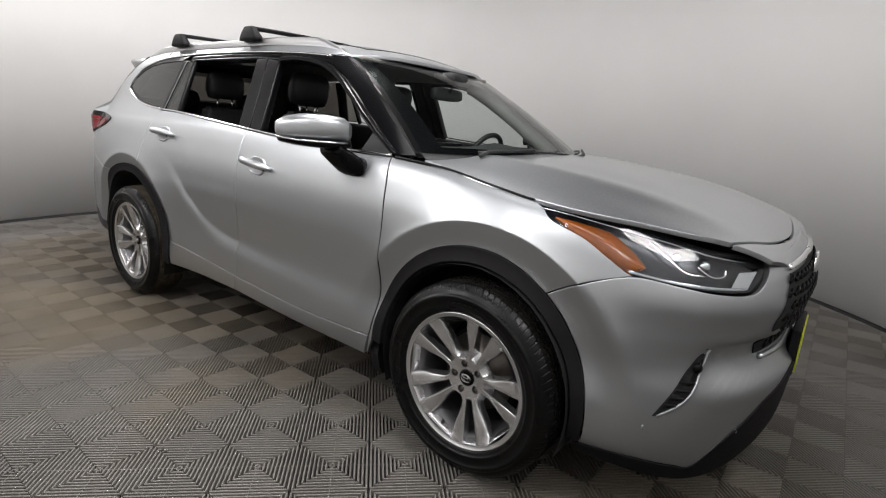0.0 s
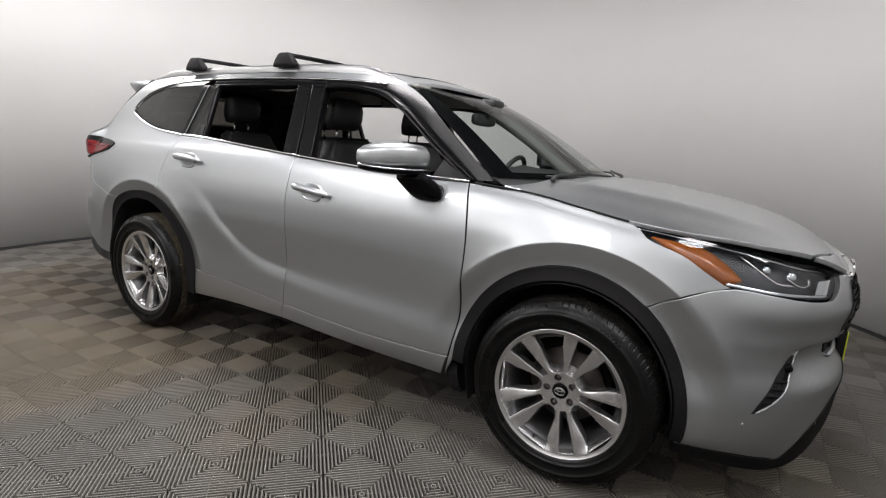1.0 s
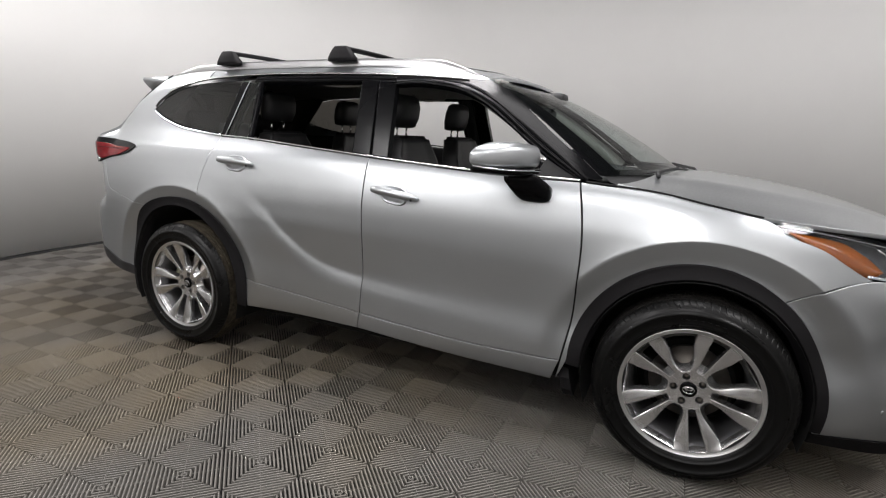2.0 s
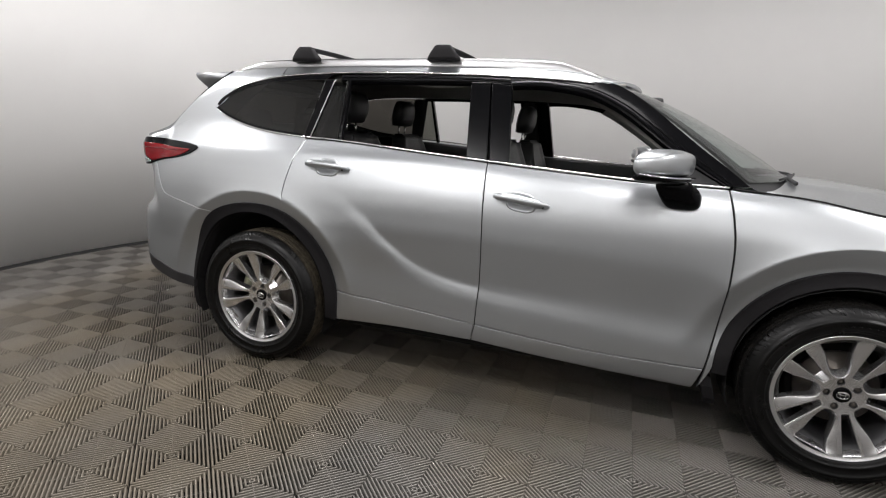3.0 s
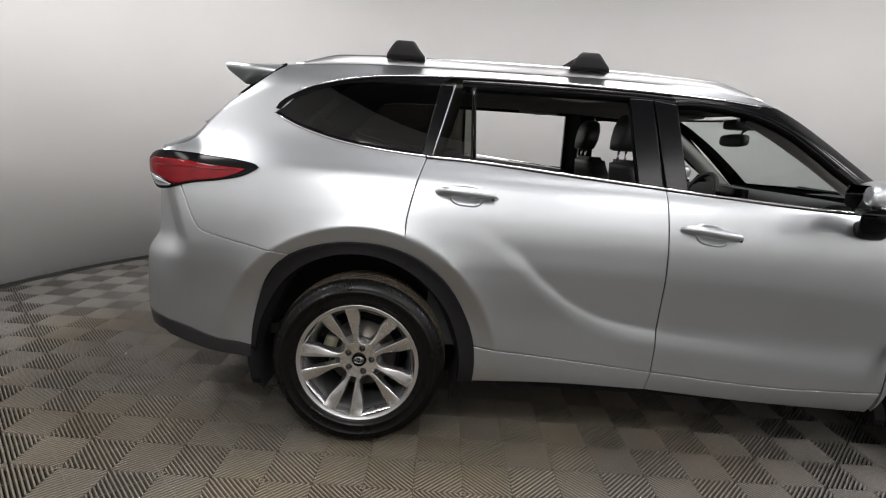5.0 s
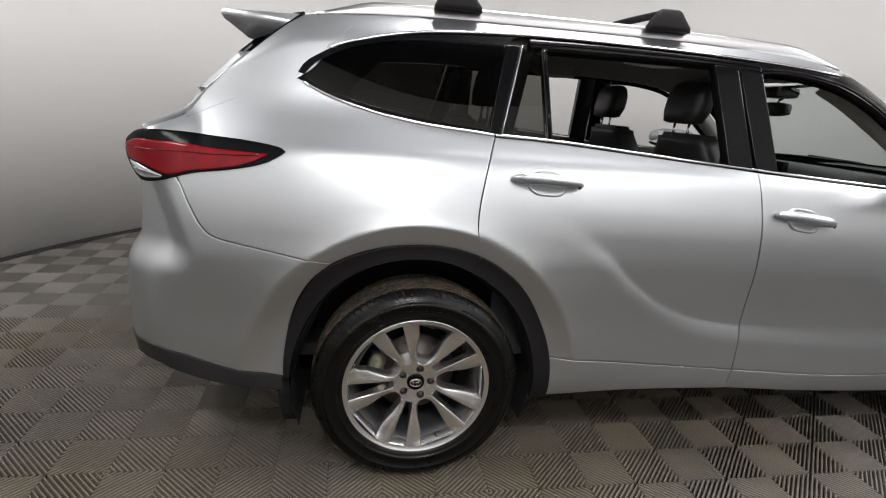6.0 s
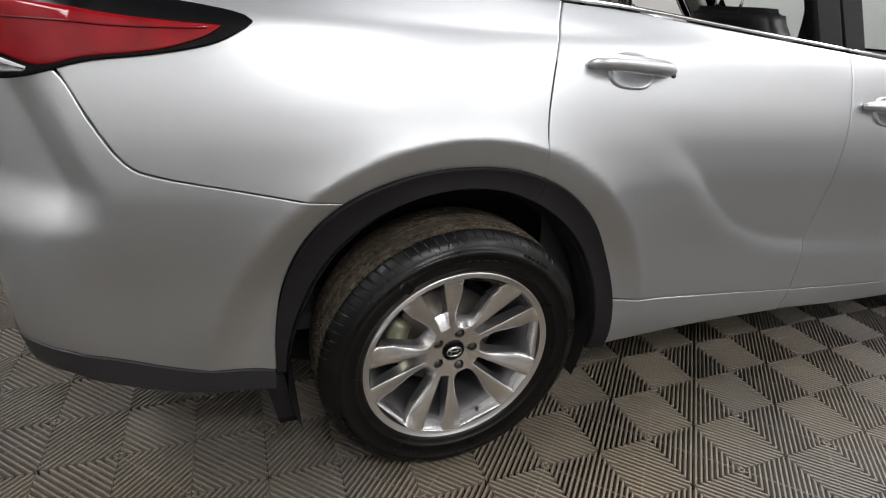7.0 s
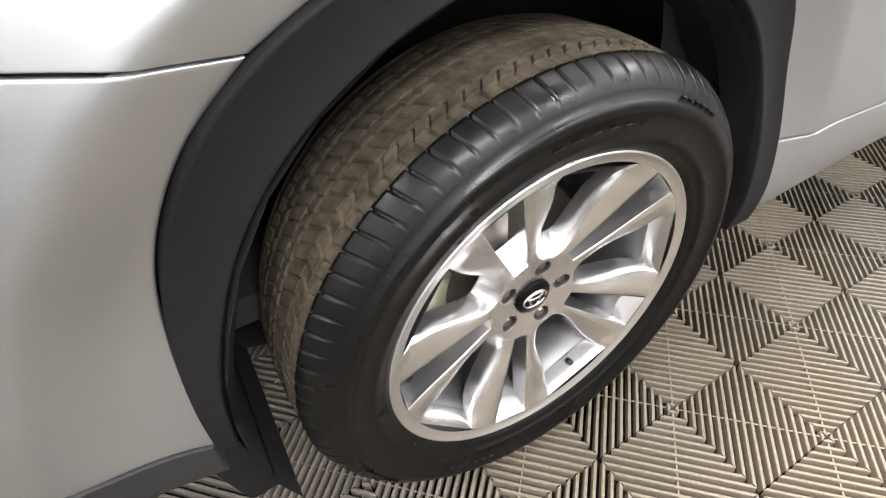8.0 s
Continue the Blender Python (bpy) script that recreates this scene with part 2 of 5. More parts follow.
def box(bm, x0, y0, z0, x1, y1, z1, bevel=0.0):
    m = Matrix.LocRotScale(((x0 + x1) / 2, (y0 + y1) / 2, (z0 + z1) / 2), None, (abs(x1 - x0), abs(y1 - y0), abs(z1 - z0)))
    made = bmesh.ops.create_cube(bm, size=1, matrix=m)["verts"]
    if bevel:
        edges = {e for v in made for e in v.link_edges}
        bmesh.ops.bevel(bm, geom=list(edges), offset=bevel, segments=2, affect="EDGES", profile=0.6)
    return bm


def tube(line, radius, n=10, squash=1.0, closed=False, bm=None, cap=True):
    """A round bar along 3-D points; radius a number or one per point."""
    bm = bm or bmesh.new()
    p = [Vector(q) for q in line]
    rings = []
    for i, q in enumerate(p):
        a, b = (p[i - 1], p[(i + 1) % len(p)]) if closed else (p[max(i - 1, 0)], p[min(i + 1, len(p) - 1)])
        t = (b - a).normalized()
        up = Vector((0, 0, 1)) if abs(t.z) < 0.9 else Vector((1, 0, 0))
        s = t.cross(up).normalized()
        up = s.cross(t)
        r = radius[i] if hasattr(radius, "__len__") else radius
        rings.append([bm.verts.new(q + s * (r * math.cos(k * math.tau / n)) + up * (r * squash * math.sin(k * math.tau / n))) for k in range(n)])
    pairs = list(zip(rings, rings[1:])) + ([(rings[-1], rings[0])] if closed else [])
    for a, b in pairs:
        for k in range(n):
            bm.faces.new((a[k], a[(k + 1) % n], b[(k + 1) % n], b[k]))
    if cap and not closed:
        bm.faces.new(rings[0][::-1])
        bm.faces.new(rings[-1])
    bmesh.ops.recalc_face_normals(bm, faces=bm.faces)
    return bm


def lathe(profile, n=64, bm=None, close=False):
    """Turned round the y axis: profile of (radius, y)."""
    bm = bm or bmesh.new()
    rings = [[bm.verts.new((r * math.cos(k * math.tau / n), y, r * math.sin(k * math.tau / n))) for k in range(n)] for r, y in profile]
    for a, b in zip(rings, rings[1:]):
        for k in range(n):
            bm.faces.new((a[k], b[k], b[(k + 1) % n], a[(k + 1) % n]))
    if close:
        bm.faces.new(rings[-1])
    bmesh.ops.recalc_face_normals(bm, faces=bm.faces)
    return bm

# ---- the car's surfaces; nose towards +x, its right flank at -y, midway between the axles at x = 0 ----
AXLE_F, AXLE_R, HUB_Z = 1.425, -1.425, 0.375
PLAN = spline([(2.38, 0), (2.37, -.25), (2.335, -.45), (2.26, -.62), (2.14, -.76), (1.98, -.855), (1.8, -.905), (1.6, -.928), (1.425, -.935), (.9, -.925),
               (0, -.93), (-.9, -.928), (-1.425, -.938), (-1.8, -.925), (-2.1, -.885), (-2.28, -.84), (-2.39, -.77), (-2.45, -.68), (-2.49, -.5),
               (-2.51, -.25), (-2.515, 0)], 1600)
PLAN_S = np.r_[0, np.cumsum(np.linalg.norm(np.diff(PLAN, axis=0), axis=1))]


_mono = np.interp(np.linspace(-2.38, 2.515, 3000), -PLAN[:, 0], PLAN_S)
_q_of = table(_mono, -2.38, 2.515)
_t = np.gradient(PLAN, axis=0)
_t /= np.linalg.norm(_t, axis=1)[:, None]
plan_x, plan_y, plan_nx, plan_ny = (table(c, 0, PLAN_S[-1]) for c in (PLAN[:, 0], PLAN[:, 1], -_t[:, 1], _t[:, 0]))


def q_at(x):
    """Way along the plan outline, from the middle of the nose, at which the flank stands at x."""
    return _q_of(-x)


def plan(q):
    return plan_x(q), plan_y(q), plan_nx(q), plan_ny(q)


belt_z = crv((-2.6, 1.22), (-2.2, 1.24), (-1.2, 1.24), (-.5, 1.235), (0, 1.22), (.9, 1.18), (1.2, 1.155), (1.4, 1.12), (1.64, 1.085), (2.0, 1.03), (2.25, 1.0), (2.4, .98))
haunch_z = crv((-2.6, 1.05), (-1.3, 1.06), (-1.05, 1.05), (-.94, 1.02), (-.79, .93), (-.63, .79), (-.48, .69), (-.31, .635), (-.14, .612), (.3, .58), (.6, .56),
               (.9, .54), (1.3, .54), (2.5, .54))
shoulder = crv((-.2, -.21), (-.1, -.165), (-.05, -.14), (0, -.112), (.03, -.09), (.07, -.07), (.12, -.052), (.2, -.028), (.3, -.010), (.4, 0), (.5, 0))
upper_in = crv((.3, -.045), (.6, -.034), (.75, -.024), (.9, -.010), (1.0, -.002), (1.1, 0))
lower_out = crv((.18, -.10), (.28, -.040), (.33, -.016), (.40, -.008), (.5, -.012), (.62, -.016), (.8, -.004), (1.0, 0), (1.1, 0))


def section(x, z):
    """How far the flank stands out from its plan outline."""
    # the haunch rolls up gently to a crisp inner line, which fades out along the front door
    below = haunch_z(x) - z
    t = min(max((below + .010) / .085, 0.0), 1.0)
    fade = smoothstep(-.25, .6, x)
    w = t * (2 - t) * (1 - fade) + smoothstep(-.09, .09, below) * fade
    d = shoulder(belt_z(x) - z) + (1 - w) * upper_in(z) + w * lower_out(z)
    for axle in (AXLE_F, AXLE_R):
        r = math.hypot(x - axle + (0.01 if axle < 0 else 0), z - HUB_Z)
        if r < 0.95 and z > 0.3:
            top = smoothstep(0.30, 0.62, z)
            ridge = 0.018 * math.exp(-(r - 0.615) / 0.065) if r > 0.615 else 0.018 - 0.42 * (0.615 - r) * smoothstep(0.40, 0.56, r)
            d += ridge * top
    return d


nose = crv((.15, -.09), (.22, -.03), (.28, -.012), (.36, .008), (.46, .016), (.55, .012), (.62, -.004), (.68, -.004), (.71, .006), (.75, .006), (.79, .015), (.82, .021), (.85, .018), (.88, .008), (.92, -.008),
           (.96, -.035), (1.0, -.075), (1.06, -.14))
tail = crv((.25, -.09), (.34, -.04), (.42, -.005), (.55, .012), (.68, .014), (.76, .010), (.82, .002), (.88, -.006), (1.0, -.012), (1.08, -.014), (1.14, -.012), (1.2, -.012), (1.25, -.03), (1.4, -.2))


def flank_q(q, z, hollow=True):
    x, y, nx, ny = plan(q)
    end_f, end_r = smoothstep(1.9, 2.2, x), smoothstep(-2.19, -2.35, x)
    d = section(x, z) * (1 - end_f) * (1 - end_r) + nose(z) * end_f + tail(z) * end_r
    if x > 2.1 and .4 < z < .85:
        # hollow beside the grille, under a crisp brow that runs out of the vent
        brow = .700 + .10 * max(0.0, x - 2.2)
        d -= .034 * smoothstep(2.15, 2.24, x) * smoothstep(brow + .010, brow - .012, z) * smoothstep(.53, .665, z)
        d += .012 * smoothstep(2.12, 2.22, x) * math.exp(-((z - .535) / .05) ** 2)
    if hollow and x < -2.15 and .76 < z < 1.2:
        # hollow under the tail lamp, behind a crease that falls forward from the lamp's corner
        crease = -2.19 - .41 * max(0.0, z - .87)
        d -= .036 * min(1.0, max(0.0, (crease - x) / .085)) * smoothstep(.78, .885, z) * smoothstep(1.16, 1.13, z)
    return Vector((x + nx * d, y + ny * d, z))


def flank(x, z):
    return flank_q(q_at(x), z)


def flank_full(x, z):
    """The flank without the hollow under the tail lamp."""
    return flank_q(q_at(x), z, False)


rail_z = crv((-2.45, 1.3), (-2.3, 1.42), (-2.0, 1.60), (-1.86, 1.66), (-1.6, 1.685), (-1.3, 1.695), (-.5, 1.70), (.1, 1.685), (.26, 1.663), (.40, 1.615), (.6, 1.50), (.83, 1.335), (1.0, 1.20))
rear_taper = crv((-2.5, .16), (-2.4, .13), (-2.2, .075), (-1.87, .028), (-1.2, 0), (.3, 0), (.9, .02), (1.0, .02))


def cabin(x, z):
    """The glasshouse flank, leaning in and rolling over to the roof."""
    y = 0.812 - 0.40 * (z - 1.22) - rear_taper(x)
    over = max(0.0, z - (rail_z(x) - 0.11))
    return Vector((x, -(y - 5.2 * over * over), z))


roof_mid = crv((-2.2, 1.675), (-1.9, 1.70), (-1.4, 1.725), (-.6, 1.74), (0, 1.73), (.3, 1.695), (.55, 1.625))


def roof_at(x, y):
    edge = rail_z(min(x, .39))
    yr = -cabin(min(x, .39), edge).y
    mid = roof_mid(x)
    return Vector((x, y, mid - (mid - edge) * min(1.4, abs(y) / yr) ** 2.2))


hood_mid = crv((1.05, 1.212), (1.3, 1.215), (1.6, 1.19), (1.9, 1.14), (2.1, 1.085), (2.22, 1.035), (2.30, .985), (2.36, .92))
hood_edge = crv((1.0, 1.175), (1.2, 1.15), (1.4, 1.115), (1.64, 1.085), (2.0, 1.04), (2.2, 1.005), (2.30, .975), (2.36, .91))


def hood_at(x, y):
    mid, edge = hood_mid(x), hood_edge(x)
    crease = 0.010 * math.exp(-((abs(y) - 0.52) / 0.07) ** 2) * smoothstep(2.28, 1.9, x)
    return Vector((x, y, mid - (mid - edge) * (abs(y) / 0.82) ** 2.8 + crease))


def side_at(x, z):
    """The whole flank: the lower body running over into the glasshouse."""
    w = smoothstep(belt_z(x) - 0.01, belt_z(x) + 0.15, z)
    a = flank(x, z)
    if w == 0:
        return a
    return a.lerp(cabin(x, z), w)

# ---- the round booth ----
def ring_wall():
    bm = bmesh.new()
    n = 160
    prof = [(BOOTH_R, -0.03), (BOOTH_R, BOOTH_H - 0.05), (BOOTH_R + 0.14, BOOTH_H - 0.05), (BOOTH_R + 0.14, -0.03)]
    rings = [[bm.verts.new((BOOTH_X + r * math.cos(k * math.tau / n), BOOTH_Y + r * math.sin(k * math.tau / n), z)) for k in range(n)] for r, z in prof]
    for i in range(4):
        for k in range(n):
            bm.faces.new((rings[i][k], rings[i][(k + 1) % n], rings[(i + 1) % 4][(k + 1) % n], rings[(i + 1) % 4][k]))
    bmesh.ops.recalc_face_normals(bm, faces=bm.faces)
    return bm


def disc(r, z, thick, n=128):
    bm = bmesh.new()
    made = bmesh.ops.create_cone(bm, cap_ends=True, segments=n, radius1=r, radius2=r, depth=thick, matrix=pose(BOOTH_X, BOOTH_Y, z))
    return bm


wall = tagged(part("wall_round", ring_wall(), WALL), "smooth white painted curved booth wall", "wall", kind="structure")
for p in wall.data.polygons:
    p.use_smooth = abs(p.normal.z) < 0.5
ceiling = tagged(part("ceiling", disc(BOOTH_R + 0.14, BOOTH_H, 0.1), CEILING, smooth=False), "plain dark ceiling over the booth", "ceiling", kind="structure")
base = bmesh.new()
for r0, r1 in ((BOOTH_R - 0.012, BOOTH_R - 0.003),):
    n = 160
    prof = [(r0, -0.01), (r0, 0.022), (r1, 0.028), (r1, -0.01)]
    rings = [[base.verts.new((BOOTH_X + r * math.cos(k * math.tau / n), BOOTH_Y + r * math.sin(k * math.tau / n), z)) for k in range(n)] for r, z in prof]
    for i in range(3):
        for k in range(n):
            base.faces.new((rings[i][k], rings[i + 1][k], rings[i + 1][(k + 1) % n], rings[i][(k + 1) % n]))
tagged(part("baseboard", base, BASE_TRIM), "thin black strip along the foot of the wall", "baseboard", kind="structure")
# housings for the unseen lamps, most of them added as fill
for spec in LAMPS:
    fixture = tagged(new("booth_light"), "white rectangular light high out of view, most of these added as fill", "booth light", "booth lights")
    fixture.matrix_world = lamp_pose(*spec)
    frame_bm = bmesh.new()
    for x0, y0, x1, y1 in ((-.80, -.29, .80, -.26), (-.80, .26, .80, .29), (-.80, -.26, -.765, .26), (.765, -.26, .80, .26)):
        box(frame_bm, x0, y0, -0.02, x1, y1, 0.05, 0.004)
    part("light_frame", frame_bm, LIGHT_CASE, fixture, smooth=False)
    back_bm = bmesh.new()
    box(back_bm, -.80, -.29, .051, .80, .29, .075, .004)
    part("light_back", back_bm, LIGHT_CASE, fixture, smooth=False)
    arm_bm = tube([(0, .0, .07), (0, .05, .16), (0, .10, .30)], .02, 8)
    part("light_arm", arm_bm, LIGHT_CASE, fixture)
# frames round the added fill panels
for x, y, w, d, _ in FILL_PANELS:
    fixture = tagged(new("ceiling_light"), "white framed light panel added out of view as fill", "ceiling light", "ceiling lights")
    fixture.location = (x, y, BOOTH_H - 0.05)
    w, d = w / 2, d / 2
    for x0, y0, x1, y1 in ((-w - .04, -d - .04, -w - .01, d + .04), (w + .01, -d - .04, w + .04, d + .04), (-w - .01, -d - .04, w + .01, -d - .01), (-w - .01, d + .01, w + .01, d + .04)):
        part("light_frame", box(bmesh.new(), x0, y0, -0.06, x1, y1, 0, 0.004), LIGHT_CASE, fixture, smooth=False)

# ---- the car: outer panels ----
car = tagged(new("suv_car"), "silver three-row SUV with black roof bars and lowered windows", "car")


def flank_panel(name, low, right, top, left, side, label="", mat=None, surf=side_at, parent=None, **kw):
    return part(name, patch(surf, low, right, top, left, side=side, **kw), mat or SILVER, parent or car, label)


def arch(axle, radius, a0, a1, n=15):
    """Points of a wheel arch; radius: a function of the angle in degrees, 0 towards the nose."""
    return [(axle + radius(a) * math.cos(math.radians(a)), HUB_Z + radius(a) * math.sin(math.radians(a))) for a in np.linspace(a0, a1, n)]


def shifted(line, d):
    """A plane line moved sideways by d."""
    p = np.array(line, float)
    t = np.gradient(p, axis=0)
    t /= np.linalg.norm(t, axis=1)[:, None]
    return [tuple(v) for v in p + d * np.stack([-t[:, 1], t[:, 0]], 1)]


REAR_OUT = crv((-10, .51), (0, .512), (12, .518), (30, .523), (48, .538), (70, .549), (90, .548), (110, .558), (125, .566), (137, .550), (150, .521), (165, .488), (180, .472), (200, .47))
REAR_IN = crv((-10, .44), (0, .442), (20, .446), (40, .458), (60, .472), (85, .492), (110, .497), (125, .492), (138, .480), (150, .466), (165, .458), (180, .452), (200, .45))
FRONT_OUT = crv((-10, .466), (0, .466), (30, .479), (50, .496), (90, .522), (110, .523), (130, .518), (150, .508), (180, .492), (200, .49))
FRONT_IN = crv((-10, .418), (0, .42), (30, .432), (60, .45), (90, .46), (120, .458), (150, .445), (180, .432), (200, .43))

SILL_F = [(-.135, .43), (.42, .395), (.905, .40)]
SILL_R = [(-.93, .49), (-.53, .46), (-.135, .43)]
BELT_F = [(-.145, 1.222), (.25, 1.197), (.58, 1.18), (.905, 1.175)]
BELT_R = [(-1.18, 1.288), (-.95, 1.28), (-.54, 1.25), (-.145, 1.222)]
B_GAP = [(-.135, .43), (-.13, .57), (-.128, .80), (-.132, .95), (-.14, 1.13), (-.145, 1.222)]
A_GAP = [(.905, .40), (.935, .59), (.948, .78), (.948, .94), (.93, 1.07), (.905, 1.175)]
C_GAP = [(-.93, .49), (-.975, .63), (-1.06, .765), (-1.15, .84), (-1.235, .878), (-1.248, 1.01), (-1.22, 1.16), (-1.18, 1.288)]
LAMP_LOW = [(1.612, 1.082), (1.683, 1.035), (1.802, .995), (1.88, .95), (1.949, .910), (1.977, .900)]
WIN_LOW = [(-1.862, 1.432), (-1.80, 1.402), (-1.73, 1.375), (-1.59, 1.338), (-1.42, 1.312), (-1.18, 1.292)]
SILVER_LOW = [(-1.45, 1.623), (-1.08, 1.648), (-.73, 1.652), (-.3, 1.646), (.08, 1.632), (.36, 1.616)]
TAIL_EDGE = [(-2.345, 1.245), (-2.24, 1.302), (-2.167, 1.383), (-2.0, 1.546), (-1.87, 1.657)]
RAIL = [(-1.87, 1.657), (-1.6, 1.685), (-1.3, 1.695), (-.5, 1.70), (.1, 1.685), (.26, 1.663), (.39, 1.617)]
SEAM_R = [arch(AXLE_R, REAR_OUT, 123, 69, 9)[0], (-1.95, .885), (-2.099, .912), (-2.15, .938), (-2.199, 1.012), (-2.248, 1.10)]
q = q_at
REAR_Q = PLAN_S[-1]


def handle(door, side, x, z, slope):
    """A pull bar over a shallow oval cup."""
    cup = bmesh.new()
    rings, n = [], 40
    for r, lift in ((1.10, -.002), (1.03, .006), (.97, .0075), (.90, .006), (.72, .0015), (.4, .0008), (0.02, .0005)):
        ring = []
        for k in range(n):
            c, s = math.cos(k * math.tau / n), math.sin(k * math.tau / n)
            c, s = math.copysign(abs(c) ** .65, c), math.copysign(abs(s) ** .75, s)
            u, v = x + .066 * r * c, z + .041 * r * s + slope * .066 * r * c
            p = side_at(u, v) + outward(side_at, u, v) * lift
            ring.append(cup.verts.new((p.x, p.y * side, p.z)))
        rings.append(ring)
    for a, b in zip(rings, rings[1:]):
        for k in range(n):
            f = (a[k], a[(k + 1) % n], b[(k + 1) % n], b[k])
            cup.faces.new(f if side > 0 else f[::-1])
    part("handle_cup", cup, SILVER, door)
    line, radii = [], []
    for k in range(15):
        s = -1 + 2 * k / 14
        u = x + .128 * s
        v = z + slope * .128 * s + .004
        p = side_at(u, v) + outward(side_at, u, v) * (.034 * (1 - abs(s) ** 5) + .002)
        line.append((p.x, p.y * side, p.z))
        radii.append(.0205 * (1 - .55 * abs(s) ** 6))
    part("door_handle", tube(line, radii, 12, .95), SILVER, door, "silver pull handle")
    lock = bmesh.new()
    bmesh.ops.create_cone(lock, cap_ends=True, segments=16, radius1=.006, radius2=.006, depth=.004, matrix=pose(0, 0, 0, 90))
    p = side_at(x + .108, z + slope * .1) + Vector((0, -.034, 0))
    knob = part("handle_gasket", lock, DARK_TRIM, door)
    knob.location = (p.x, p.y * side, p.z)


def strip(name, line, radius, side, mat, lift=.003, surf=side_at, label=""):
    """A rounded moulding that follows a line on the flank."""
    pts = []
    n = max(8, int(sum(math.dist(u, v) for u, v in zip(line, line[1:])) / .03))
    for x, z in spline(line, n):
        p = surf(x, z) + outward(surf, x, z) * lift
        pts.append((p.x, p.y * side, p.z))
    return part(name, tube(pts, radius, 8), mat, car, label)


for side in (1, -1):
    door = flank_panel("front_door", SILL_F, A_GAP, BELT_F, B_GAP, side)
    handle(door, side, .045, 1.052, -.11)
    door = flank_panel("rear_door", SILL_R, B_GAP, BELT_R, C_GAP, side, cell=.014 if side > 0 else .03)
    handle(door, side, -1.0, 1.144, -.05)
    flank_panel("rocker_garnish", [(-.15, .345), (.4, .31), (.87, .295)], [(.87, .295), (.905, .40)], SILL_F, [(-.15, .345), (-.135, .43)], side, depth=.03)
    flank_panel("rocker_garnish", [(-.95, .325), (-.55, .345), (-.15, .345)], [(-.15, .345), (-.135, .43)], SILL_R, [(-.95, .325), (-.945, .40), (-.93, .49)], side, depth=.03)
    flank_panel("front_fender", [(.89, .30)] + arch(AXLE_F, FRONT_OUT, 176, 56, 11), [arch(AXLE_F, FRONT_OUT, 176, 56, 11)[-1], (1.828, .856), (1.977, .900)],
                [(.908, 1.175), (1.2, 1.152), (1.4, 1.118), *LAMP_LOW],
                [(.89, .30), (.91, .40), (.938, .59), (.951, .78), (.951, .94), (.933, 1.07), (.908, 1.175)], side, cell=.014 if side > 0 else .03)
    quarter = patch(side_at, arch(AXLE_R, REAR_OUT, 123, 69, 9), C_GAP[4:], [(-2.345, 1.245), (-2.1, 1.345), (-1.868, 1.436), *WIN_LOW[1:]],
                    SEAM_R + [(-2.30, 1.18), (-2.345, 1.245)], side=side, edges="lrb", cell=.014 if side > 0 else .03)
    patch(side_at, [(-2.345, 1.245), (-2.1, 1.345), (-1.868, 1.436), (-1.84, 1.50), (-1.69, 1.572), (-1.45, 1.623)], [(-1.45, 1.623), (-1.45, 1.690)],
          [(-1.87, 1.657), (-1.6, 1.685), (-1.45, 1.690)], TAIL_EDGE, side=side, edges="l", bm=quarter, cell=.02)
    patch(side_at, SILVER_LOW, [(.36, 1.616), (.39, 1.617)], [(-1.45, 1.690), *RAIL[2:]], [(-1.45, 1.623), (-1.45, 1.690)], side=side, edges="r", bm=quarter)
    part("quarter_panel", quarter, SILVER, car)
    for line in (A_GAP, B_GAP, C_GAP[:-1]):
        strip("door_seal", [p for p in line], .0055, side, LINER, -.0085)
    # nose half of the front bumper
    LIP_LINE = [(0, .555), (.279, .544), (.44, .508), (.542, .445), (.654, .360), (.726, .270), (.80, .278), (.933, .292), (q(1.86), .300)]
    LIP_LOW = [(0, .37), (.313, .325), (.5, .26), (.65, .215), (.8, .22), (q(1.86), .25)]
    front_arch = arch(AXLE_F, FRONT_OUT, -8, 56, 7)
    bumper = part("front_bumper", patch(flank_q, LIP_LINE, [(q(1.86), .300)] + [(q(x), z) for x, z in front_arch],
                                        [(0, .985), (.35, .982), (.50, .974), (.525, .955), (.56, .922), (.625, .882), (.70, .877), (.80, .884), (.867, .892), (q(1.977), .900), (q(1.828), .856), (q(front_arch[-1][0]), front_arch[-1][1])],
                                        [(0, .555), (0, .985)], side=side, flip=-1, edges="rtb", cell=.022), SILVER, car)
    part("front_lip", patch(flank_q, LIP_LOW, [(q(1.86), .25), (q(1.86), .300)], LIP_LINE, [(0, .37), (0, .555)], side=side, flip=-1, lift=.004, edges="rtb", depth=.05),
         CLADDING, car, "black textured plastic lip")
    VAL_TOP = [(q(-1.90), .425), (q(-2.094), .448), (q(-2.288), .494), (q(-2.395), .510), (REAR_Q, .53)]
    VAL_LOW = [(q(-1.90), .366), (q(-2.098), .378), (q(-2.297), .418), (q(-2.39), .438), (REAR_Q, .45)]
    rear_arch = [(q(x), z) for x, z in arch(AXLE_R, REAR_OUT, 174, 123, 7)]
    part("rear_bumper", patch(flank_q, VAL_TOP, [(REAR_Q, .53), (REAR_Q, .98)],
                              [(q(x), z) for x, z in SEAM_R] + [(q(-2.31), 1.118), (q(-2.40), 1.130), (REAR_Q - .3, 1.06), (REAR_Q, .98)],
                              [(q(-1.90), .425)] + rear_arch, side=side, flip=-1, edges="lt", cell=.014), SILVER, car)
